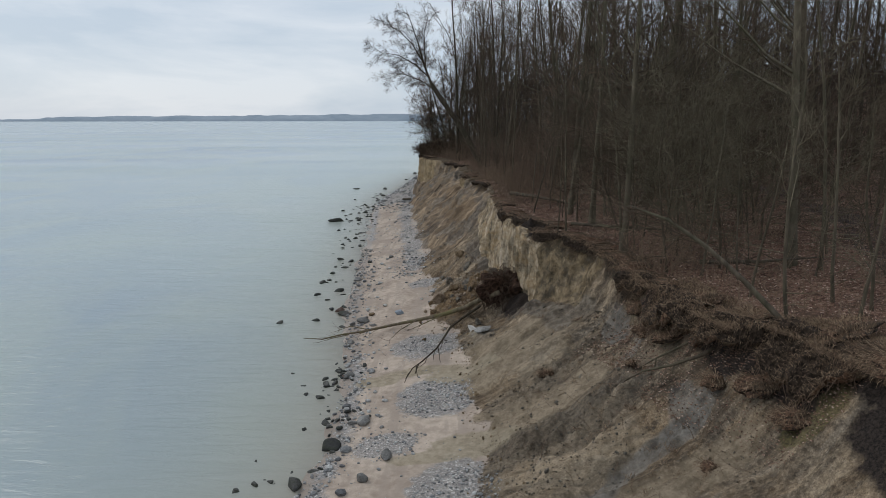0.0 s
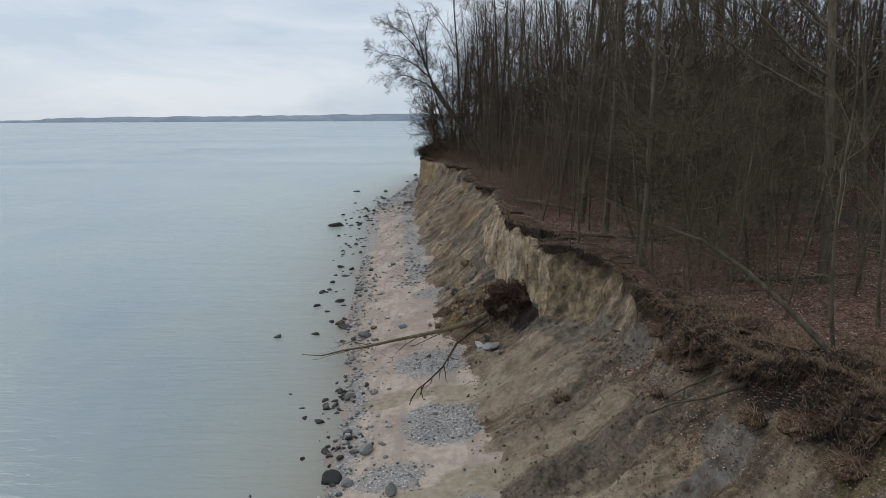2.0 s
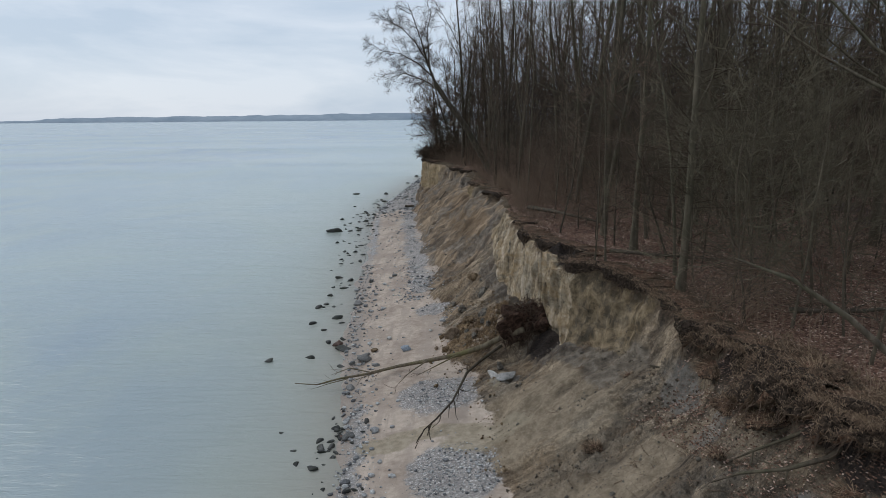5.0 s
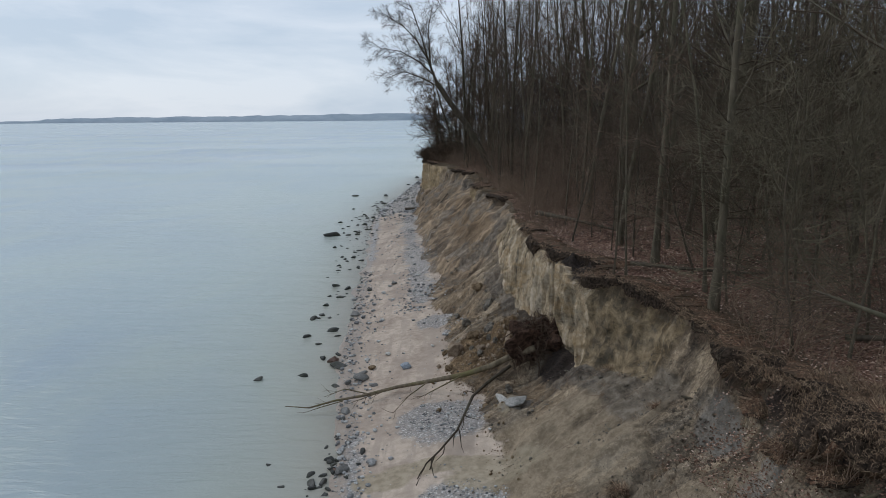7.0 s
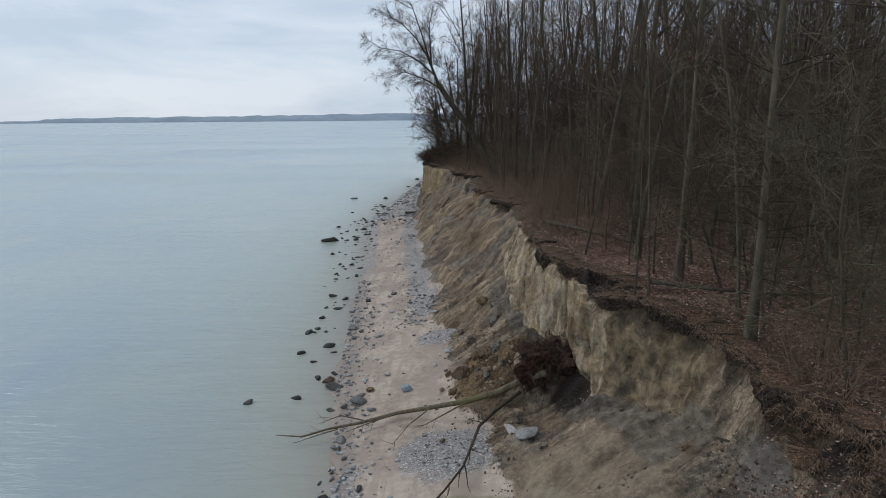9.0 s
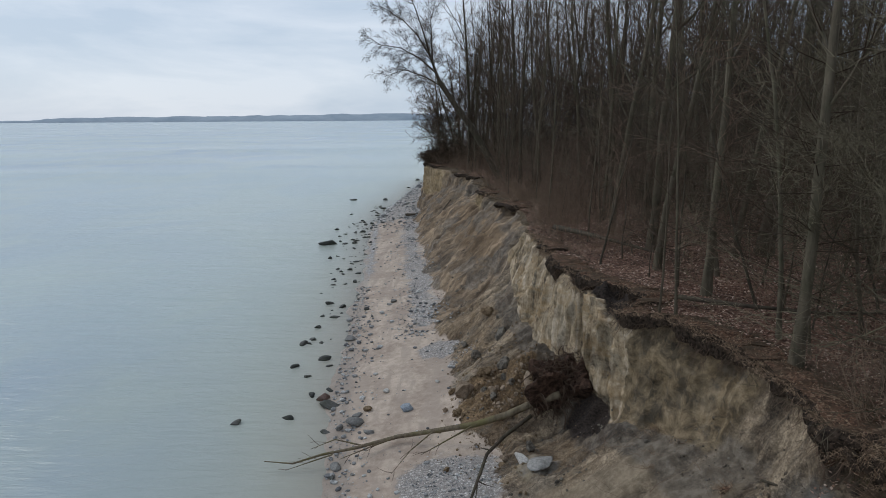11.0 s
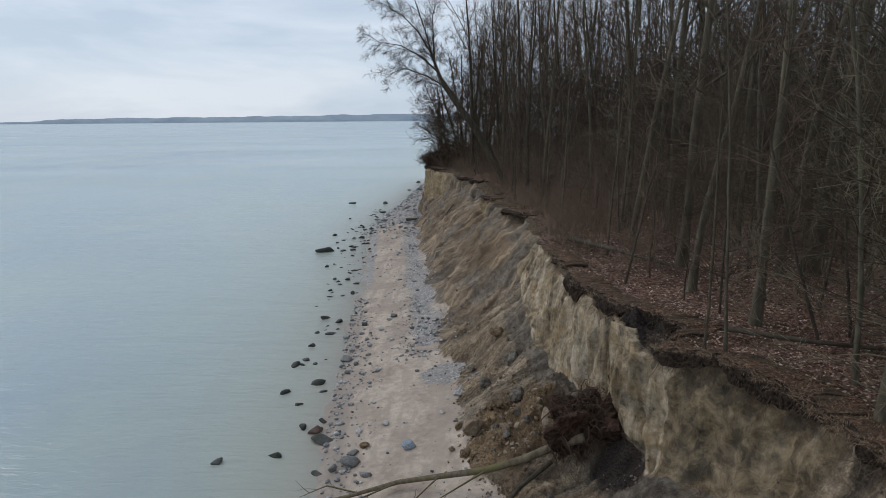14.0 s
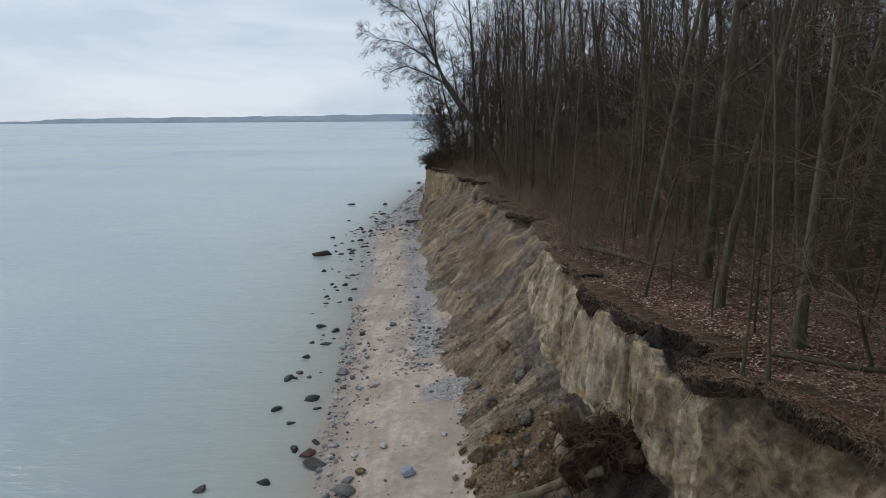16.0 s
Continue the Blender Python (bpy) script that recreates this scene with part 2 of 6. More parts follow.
def water_material():
    k = Mat("sea_water", 0.12, 0.5)
    k.p.inputs["IOR"].default_value = 1.33
    far = k.noise(1.0, 3, 0.5, k.scaled(0.004, 0.012, 1), 0.5)
    body = k.ramp(far, (0.42, (0.255, 0.335, 0.41)), (0.58, (0.31, 0.395, 0.43)))
    sea_tint = k.noise(1.0, 4, 0.6, k.scaled(0.05, 0.03, 1), 0.8)
    body = k.mix(k.ramp(sea_tint, (0.42, 0.0), (0.58, 0.6)), body, (0.37, 0.43, 0.385))
    shallow = k.attr("shallow")
    # paler body colour painted in for the bright horizon sky mirrored here
    body = k.mix(k.math("MULTIPLY", k.attr("horizon_sheen"), 0.75), body, (0.50, 0.575, 0.56))
    brim = k.math("POWER", shallow, 5.0)
    body = k.mix(k.math("MULTIPLY", shallow, 0.9), body, (0.375, 0.40, 0.322))
    body = k.mix(k.math("MULTIPLY", brim, 0.8), body, (0.53, 0.49, 0.42))
    ripple = k.noise(1.0, 4, 0.6, k.scaled(0.55, 2.2, 1), 0.5)
    swell = k.noise(1.0, 3, 0.5, k.scaled(0.12, 0.5, 1), 0.3)
    gust = k.ramp(k.noise(1.0, 3, 0.5, k.scaled(0.006, 0.025, 1), 0.3), (0.4, 0.75), (0.6, 1.0))
    h = k.math("MULTIPLY", k.math("ADD", ripple, k.math("MULTIPLY", swell, 1.6)), gust)
    k.bump(h, 0.8, 0.12)
    k.link(k.ramp(gust, (0.55, 0.16), (1.0, 0.26)), k.p.inputs["Roughness"])
    m = k.colour(body)
    clear = k.t.nodes.new("ShaderNodeBsdfTransparent")
    clear.inputs[0].default_value = (0.80, 0.84, 0.80, 1)
    both = k.t.nodes.new("ShaderNodeMixShader")
    k.link(k.math("MULTIPLY", brim, 0.42), both.inputs[0])
    k.link(k.p.outputs[0], both.inputs[1])
    k.link(clear.outputs[0], both.inputs[2])
    k.link(both.outputs[0], k.t.nodes["Material Output"].inputs["Surface"])
    return m


def bark_material(name, dark, light, algae=0.4, green=(0.085, 0.088, 0.05)):
    k = Mat(name, 0.9, 0.2)
    n = k.noise(1.0, 5, 0.65, k.scaled(5, 5, 1.2))
    col = k.ramp(n, (0.3, dark), (0.68, light))
    col = k.mix(k.math("MULTIPLY", k.ramp(k.noise(0.9, 4, 0.6), (0.45, 0.0), (0.62, 1.0)), algae), col, green)
    col = k.mix(0.5, col, k.ramp(k.random(), (0.0, (0.55, 0.5, 0.45)), (1.0, (1.0, 0.98, 0.95))), "MULTIPLY")
    k.bump(k.noise(1.0, 4, 0.6, k.scaled(14, 14, 4)), 0.5, 0.03)
    return k.colour(col)


def twig_material(name, a, b):
    k = Mat(name, 0.85, 0.2)
    col = k.ramp(k.random(), (0.0, a), (1.0, b))
    return k.colour(k.mix(0.35, col, k.ramp(k.noise(0.7, 3), (0.3, (0.4, 0.4, 0.4)), (0.7, (1, 1, 1))), "MULTIPLY"))


def stone_material(name, dark, light, per_island=False, algae=0.0):
    k = Mat(name, 0.75, 0.35)
    base = k.island() if per_island else k.random()
    col = k.ramp(base, (0.0, dark), (0.55, tuple((p + q) / 2 for p, q in zip(dark, light))), (1.0, light))
    grain = k.ramp(k.noise(9, 6, 0.7), (0.4, 0.5), (0.6, 1.0))
    col = k.mix(0.8, col, grain, "MULTIPLY")
    if algae:
        col = k.mix(k.math("MULTIPLY", k.ramp(k.noise(3.0, 4, 0.6), (0.42, 0.0), (0.6, 1.0)), algae), col, (0.03, 0.035, 0.018))
    k.bump(k.noise(7, 6, 0.7), 0.5, 0.05)
    return k.colour(col)


def soil_material(name, dark, light, scale=8):
    k = Mat(name, 0.95, 0.15)
    col = k.ramp(k.noise(scale, 8, 0.74), (0.41, dark), (0.6, light))
    col = k.mix(0.4, col, k.ramp(k.noise(scale * 0.2, 4), (0.3, (0.55, 0.52, 0.5)), (0.7, (1, 1, 1))), "MULTIPLY")
    k.bump(k.noise(scale * 1.5, 6, 0.75), 0.8, 0.06)
    return k.colour(col)


def leaf_material():
    k = Mat("dry_leaf", 0.8, 0.25)
    col = k.ramp(k.island(), (0.0, (0.06, 0.031, 0.02)), (0.5, (0.21, 0.118, 0.08)), (0.8, (0.34, 0.215, 0.155)), (1.0, (0.6, 0.47, 0.38)))
    return k.colour(col)


def grass_material():
    k = Mat("dry_grass", 0.85, 0.2)
    return k.colour(k.ramp(k.island(), (0.0, (0.075, 0.047, 0.03)), (0.6, (0.21, 0.14, 0.09)), (1.0, (0.42, 0.31, 0.205))))


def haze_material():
    k = Mat("distant_woods_haze", 1.0, 0.0)
    # air haze put into the colour: blue-grey woods with a faint glow
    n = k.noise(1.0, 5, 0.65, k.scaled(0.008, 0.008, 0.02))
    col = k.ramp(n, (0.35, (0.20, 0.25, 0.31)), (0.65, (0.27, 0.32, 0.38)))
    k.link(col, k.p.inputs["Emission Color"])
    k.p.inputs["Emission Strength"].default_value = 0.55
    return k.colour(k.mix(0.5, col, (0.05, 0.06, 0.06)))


M_GROUND, M_WATER, M_HAZE = ground_material(), water_material(), haze_material()
M_BARK = bark_material("beech_bark", (0.055, 0.044, 0.032), (0.175, 0.142, 0.103))
M_BARK_DARK = bark_material("dark_bark", (0.04, 0.032, 0.024), (0.118, 0.096, 0.072), 0.3)
M_BARK_MOSS = bark_material("mossy_bark", (0.075, 0.058, 0.04), (0.22, 0.18, 0.125), 0.8, (0.15, 0.135, 0.055))
M_TWIG = twig_material("winter_twigs", (0.06, 0.041, 0.028), (0.145, 0.102, 0.071))
# winter twigs again, coloured darker to stand in for shade inside the wood
M_TWIG_SHADED = twig_material("shaded_twigs", (0.036, 0.025, 0.018), (0.085, 0.061, 0.044))
M_TWIG_PALE = twig_material("pale_twigs", (0.085, 0.07, 0.045), (0.22, 0.185, 0.122))
M_BRUSH = twig_material("brown_brush", (0.09, 0.06, 0.042), (0.225, 0.155, 0.108))
M_SHOOT = twig_material("reddish_shoots", (0.115, 0.08, 0.056), (0.30, 0.212, 0.145))
M_STONE_WET = stone_material("wet_boulder", (0.03, 0.03, 0.029), (0.125, 0.12, 0.11), False, 0.6)
M_STONE_DRY = stone_material("dry_boulder", (0.15, 0.145, 0.135), (0.36, 0.345, 0.32))
M_STONE_BLUE = stone_material("blue_grey_boulder", (0.24, 0.27, 0.31), (0.36, 0.40, 0.44))
M_STONE_WHITE = stone_material("white_stone", (0.5, 0.47, 0.43), (0.66, 0.62, 0.57))
M_STONE_RED = stone_material("red_brown_boulder", (0.16, 0.10, 0.08), (0.22, 0.15, 0.12))
M_PEBBLE = stone_material("shingle_pebbles", (0.11, 0.11, 0.115), (0.6, 0.59, 0.565), True)
M_CLAY = soil_material("ochre_clay", (0.12, 0.082, 0.048), (0.28, 0.205, 0.128), 5)
M_CLAY_PALE = soil_material("pale_clay", (0.20, 0.15, 0.105), (0.40, 0.31, 0.225), 4)
M_MARL = soil_material("grey_marl", (0.085, 0.074, 0.061), (0.25, 0.222, 0.182), 5)
M_DARK_EARTH = soil_material("dark_earth", (0.075, 0.06, 0.046), (0.23, 0.19, 0.145), 6)
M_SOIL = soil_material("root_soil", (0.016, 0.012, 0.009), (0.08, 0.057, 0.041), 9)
M_BARK_PALE = bark_material("pale_bark", (0.06, 0.05, 0.036), (0.175, 0.147, 0.105), 0.45)
M_ROOT_EARTH = soil_material("root_ball_earth", (0.022, 0.013, 0.009), (0.105, 0.062, 0.043), 7)
M_LEAF, M_GRASS = leaf_material(), grass_material()


def litter_material():
    k = Mat("leafy_turf", 0.9, 0.2)
    leaf = k.grey(k.cells(22.0))
    col = k.ramp(leaf, (0.0, (0.045, 0.026, 0.017)), (0.45, (0.115, 0.062, 0.038)), (0.8, (0.185, 0.105, 0.066)), (1.0, (0.30, 0.22, 0.15)))
    k.bump(k.noise(12, 6, 0.7), 0.8, 0.05)
    return k.colour(k.mix(k.ramp(k.noise(1.5, 5, 0.65), (0.42, 0.0), (0.6, 0.8)), col, (0.06, 0.045, 0.028)))


M_LITTER = litter_material()


# ---------------------------------------------------------------- helpers for shapes
def fade(t):
    return t * t * t * (t * (t * 6 - 15) + 10)


def hashed(ix, iy, iz):
    h = (ix * 374761393 + iy * 668265263 + iz * 2147483647 % 4294967291 + 1442695041) & 0xFFFFFFFF
    h = ((h ^ (h >> 13)) * 1274126177) & 0xFFFFFFFF
    return ((h ^ (h >> 16)) & 0xFFFFFF) / 8388607.5 - 1.0


def vnoise(x, y, z=0.0):
    """Smooth value noise on arrays, -1 to 1."""
    x, y, z = np.broadcast_arrays(np.asarray(x, float), np.asarray(y, float), np.asarray(z, float))
    fx, fy, fz = np.floor(x), np.floor(y), np.floor(z)
    ix, iy, iz = fx.astype(np.int64), fy.astype(np.int64), fz.astype(np.int64)
    u, v, w = fade(x - fx), fade(y - fy), fade(z - fz)
    total = 0.0
    for dx in (0, 1):
        for dy in (0, 1):
            for dz in (0, 1):
                weight = (u if dx else 1 - u) * (v if dy else 1 - v) * (w if dz else 1 - w)
                total = total + weight * hashed(ix + dx, iy + dy, iz * 7 + dz * 7)
    return total


def fbm(x, y, z=0.0, octaves=4, gain=0.5):
    total, amp, f = 0.0, 1.0, 1.0
    for i in range(octaves):
        total = total + amp * vnoise(np.asarray(x) * f + 17.3 * i, np.asarray(y) * f - 9.1 * i, np.asarray(z) * f + 5.7 * i)
        amp, f = amp * gain, f * 2.03
    return total


def smooth(a, b, x):
    t = np.clip((np.asarray(x, float) - a) / (b - a), 0, 1)
    return t * t * (3 - 2 * t)


def mesh_of(name, verts, faces, material, soft=True):
    me = bpy.data.meshes.new(name)
    me.from_pydata([tuple(v) for v in verts], [], faces)
    me.materials.append(material)
    if soft:
        me.polygons.foreach_set("use_smooth", [True] * len(me.polygons))
    me.update()
    return me


def under(name, mesh, parent, label=""):
    ob = new(name, mesh)
    ob.parent = parent
    if label:
        ob["label"] = label
    return ob


def thing(name, label, category, group="", kind="", mesh=None, at=None):
    ob = tagged(new(name, mesh), label, category, group, kind)
    if at is not None:
        ob.matrix_basis = at
    return ob


class Tubes:
    """Collects tapering tubes along polylines."""

    def __init__(self):
        self.v, self.f = [], []

    def add(self, pts, radii, sides=5, cap=False):
        base = len(self.v)
        n = len(pts)
        for i in range(n):
            a, b = pts[max(i - 1, 0)], pts[min(i + 1, n - 1)]
            t = (b - a).normalized()
            s = t.cross(Vector((0.31, 0.87, 0.38)))
            if s.length < 0.05:
                s = t.cross(Vector((1, 0, 0)))
            s.normalize()
            q = t.cross(s)
            for j in range(sides):
                w = 2 * math.pi * j / sides
                self.v.append(pts[i] + (s * math.cos(w) + q * math.sin(w)) * radii[i])
        for i in range(n - 1):
            for j in range(sides):
                k = (j + 1) % sides
                self.f.append((base + i * sides + j, base + i * sides + k, base + (i + 1) * sides + k, base + (i + 1) * sides + j))
        if cap:
            self.f.append(tuple(base + j for j in range(sides))[::-1])
            self.f.append(tuple(base + (n - 1) * sides + j for j in range(sides)))

    def mesh(self, name, material):
        return mesh_of(name, self.v, self.f, material)


def bent(start, way, length, steps, rng, wander=0.15, rise=0.0):
    """A wandering polyline; rise lifts (or drops) it along the way."""
    pts, d = [Vector(start)], Vector(way).normalized()
    for i in range(steps):
        d = (d + Vector((rng.gauss(0, wander), rng.gauss(0, wander), rng.gauss(0, wander) + rise))).normalized()
        pts.append(pts[-1] + d * (length / steps))
    return pts


def along(pts, t):
    s = t * (len(pts) - 1)
    i = min(int(s), len(pts) - 2)
    return pts[i].lerp(pts[i + 1], s - i), (pts[i + 1] - pts[i]).normalized()


def side_way(axis, rng, spread):
    """A direction that leaves axis by about spread degrees."""
    p = axis.orthogonal().normalized()
    p.rotate(Matrix.Rotation(rng.uniform(0, 2 * math.pi), 3, axis))
    a = radians(spread)
    return (axis * math.cos(a) + p * math.sin(a)).normalized()


def branch(wood, twigs, start, way, length, radius, level, rng, counts, spread=42, rise=0.06, thin=0.011):
    """A branch with its side branches; the last level goes to twigs."""
    steps = 5 if level == 0 else (3 if level < len(counts) else 1)
    pts = bent(start, way, length, steps, rng, 0.13, rise)
    radii = [max(radius * (1 - 0.8 * i / steps), thin * 0.6) for i in range(steps + 1)]
    (wood if level == 0 else twigs).add(pts, radii, 4 if level == 0 else 3)
    if level < len(counts):
        for i in range(counts[level]):
            t = rng.uniform(0.22, 1.0)
            p, axis = along(pts, t)
            ln = length * rng.uniform(0.28, 0.5) * (1.15 - 0.5 * t)
            branch(wood, twigs, p, side_way(axis, rng, spread * rng.uniform(0.7, 1.25)), max(ln, 0.5), max(radius * 0.42, thin), level + 1, rng, counts, spread, rise, thin)


def tree_parts(seed, height, radius, limbs, counts, first=0.35, lean=(0, 0), spread=38, reach=0.26, wander=0.035, low=0, thin=0.011, bark=None, twig=None, light=False):
    """Meshes of trunk and crown for an upright broadleaf tree in winter."""
    rng = random.Random(seed)
    wood, twigs = Tubes(), Tubes()
    steps = 12
    pts = bent((0, 0, -0.3), (lean[0], lean[1], 1), height * 0.93, steps, rng, wander, 0.02)
    radii = [radius * (1.25 if i == 0 else 1.0) * (1 - 0.82 * (i / steps) ** 1.1) for i in range(steps + 1)]
    radii[0] = radius * 1.5
    wood.add(pts, radii, 7)
    for i in range(limbs):
        t = first + (0.98 - first) * (i + rng.random()) / limbs
        p, axis = along(pts, t)
        ln = height * reach * rng.uniform(0.7, 1.2) * (1.2 - 0.65 * t)
        branch(twigs if light else wood, twigs, p, side_way(axis, rng, spread * rng.uniform(0.7, 1.3)), ln, radius * 0.38 * (1.25 - t), 0, rng, counts, 42, 0.07, thin)
    for i in range(low):
        t = rng.uniform(0.08, first + 0.1)
        p, axis = along(pts, t)
        branch(twigs, twigs, p, side_way(axis, rng, rng.uniform(60, 95)), rng.uniform(1.2, 3.2), 0.018, 1, rng, (0, 5), 40, 0.02, thin)
    return wood.mesh("trunk", bark or M_BARK), twigs.mesh("crown", twig or M_TWIG)


def make_tree(name, label, category, parts, m, group=""):
    root = thing(name, label, category, group, at=m)
    under("trunk", parts[0], root)
    under("crown", parts[1], root)
    return root


# ---------------------------------------------------------------- the coast's plan, in lines along y
def line(*knots):
    ys, vs = [k[0] for k in knots], [k[1] for k in knots]
    return lambda y: np.interp(y, ys, vs)


WATER_X = line((-60, -5), (19, -4.3), (22, -4.0), (28, -4.3), (33, -5.0), (39, -6.0), (48, -6.9), (58, -7.8), (67, -8.5), (75, -9.3),
               (90, -10.7), (105, -10), (128, -8.4), (147, -7.2), (165, 3), (200, 60), (260, 160))
TOE_X = line((-60, 2.3), (17, 2.1), (20, 2.1), (23, 1.8), (29, 1.5), (33, 1.1), (36, 0.1), (41, 0.1), (45, -0.7), (48, -1.3), (53, -1.4), (59, -2.2),
             (67, -3.1), (76, -4.2), (85, -4.9), (98, -5.2), (115, -5.6), (133, -6.2), (150, -4.0), (165, 6), (200, 63), (260, 163))
MID_X = line((-60, 6.0), (10, 5.9), (15, 5.5), (18, 5.0), (20, 4.7), (22.4, 5.2), (24.5, 4.8), (26.7, 4.1), (28.6, 4.3), (30.8, 3.6), (32, 3.1), (36, 2.4), (40, 1.9), (44.5, 1.1), (46, 1.1), (50, 0.9), (62, 0.0), (78, -1.7),
             (92, -4.1), (96, -4.85), (110, -5.0), (133, -5.2), (150, -2.5), (165, 7), (200, 64), (260, 164))
MID_Z = line((-60, 2.4), (15, 2.35), (20, 2.3), (22.4, 2.45), (24.5, 2.5), (26.7, 2.35), (28.6, 2.7), (30.8, 2.05), (32, 1.8), (36, 2.2), (40, 2.5), (44.5, 2.5), (50, 2.5), (62, 3.0), (78, 3.1), (92, 2.8), (96, 2.2), (110, 2.3), (260, 2.4))
SCARP_X = line((-60, 9.2), (10, 9.0), (15.5, 8.3), (17.3, 8.0), (19.5, 7.6), (20.7, 7.4), (22, 7.5), (24, 7.6), (25.2, 7.2), (27, 6.95), (28.5, 6.4), (29.8, 5.75), (30.8, 5.1), (31.3, 4.85), (31.7, 4.9), (32.1, 5.3), (32.7, 5.35), (33.3, 5.05), (34, 4.8), (35, 4.6), (36.5, 4.2),
               (37.6, 3.95), (38.6, 3.4), (40.8, 2.95), (43.8, 2.75), (46, 2.9), (48, 3.0), (50, 2.8), (55, 2.7), (62, 2.3), (66, 1.7), (70, 1.9), (78, 1.2), (86, -0.6), (92, -2.6), (96, -4.4),
               (99, -4.5), (110, -4.2), (133, -4.0), (150, -1), (165, 8), (200, 65), (260, 165))
SCARP_Z = line((-60, 4.0), (10, 4.0), (15.5, 3.9), (17.3, 4.2), (19.5, 4.5), (20.7, 4.5), (22, 4.2), (24, 4.1), (25.2, 4.1), (27, 4.2), (28.5, 4.0), (29.8, 3.7), (31, 3.3), (32, 3.0), (36, 3.0), (38.6, 3.2), (40.8, 3.5), (43.8, 3.7), (46, 3.8), (50, 4.6),
               (55, 5.3), (62, 5.6), (66, 4.6), (70, 5.0), (78, 5.4), (86, 5.2), (90, 4.6), (94, 3.4), (97, 3.1), (99, 3.1), (110, 4.0), (260, 4.5))
CREST_X = line((-60, 11), (10, 10.9), (14, 10.6), (15.5, 10.3), (16.5, 9.8), (17.4, 9.1), (19, 8.9), (20.5, 8.65), (22, 8.6), (23, 8.4), (24.2, 8.2), (24.8, 7.9), (26, 8.0), (27.5, 7.8), (28.8, 7.45), (29.5, 7.0), (30.1, 6.5), (30.9, 6.2), (31.4, 5.7),
               (31.9, 5.0), (32.4, 5.3), (33.2, 6.3), (34, 6.0), (35, 5.4), (36.5, 4.8), (37.6, 4.4), (38.4, 4.15), (39.2, 4.25), (41, 4.0), (42.5, 4.2), (43.7, 4.2), (46, 3.8), (47.9, 3.6), (49.5, 3.9), (54.5, 4.2), (57, 3.9), (59, 3.1), (60.6, 4.1), (64, 3.4), (68, 2.5), (70.6, 2.1), (73.5, 2.6), (80, 1.6), (90, -1.4), (95.5, -3.9), (100, -4.1),
               (110, -3.6), (130, -3.2), (150, 0), (165, 9.5), (200, 67), (260, 167))
CREST_Z = line((-60, 6.9), (10, 6.9), (15, 6.8), (16.5, 6.9), (17.4, 6.5), (20.5, 6.4), (25, 6.3), (27.5, 6.4), (28.8, 6.55), (30, 6.75), (31, 6.8), (32, 6.6), (33.2, 6.8), (37, 6.75), (38.4, 6.7), (42.3, 6.7), (44, 6.6), (47.9, 6.75), (50, 6.5), (59, 6.7), (66, 6.4), (73.5, 6.3),
               (80, 6.6), (90, 6.9), (98, 7.0), (110, 7.3), (150, 7.0), (260, 6.5))
# the top of the bare sand face, where it stands out in front of the turf edge
RIM_OUT = line((31.6, 0.12), (32.3, 0.12), (32.7, 0.5), (33.2, 1.5), (34, 1.35), (35, 0.95), (36.5, 0.4), (37.6, 0.15))
RIM_DROP = line((27, 0.35), (28.5, 0.45), (31.2, 0.45), (31.6, 0.35), (32.4, 0.75), (33.2, 0.45), (34, 0.05), (35, 0.2), (36.5, 0.3), (37.6, 0.35))


def crest_x(y):
    y = np.asarray(y, float)
    far = smooth(44, 56, y)
    return CREST_X(y) + (0.10 + 0.34 * far) * vnoise(y * 0.8, 3.1) + (0.13 + 0.17 * far) * vnoise(y * 2.3, 8.3)


def top_z(x, y):
    """Height of the wooded top behind the crest."""
    d = np.maximum(np.asarray(x, float) - CREST_X(y), 0)
    return CREST_Z(y) + 0.5 * smooth(0, 9, d) + 11.0 * smooth(24, 95, d) + (0.12 * fbm(np.asarray(x) * 0.35, np.asarray(y) * 0.35, 2.0, 3)) * smooth(0, 2, d)


def blob(x, y, cx, cy, rx, ry):
    return np.clip(1.6 - np.sqrt(((x - cx) / rx) ** 2 + ((y - cy) / ry) ** 2), 0, 1)


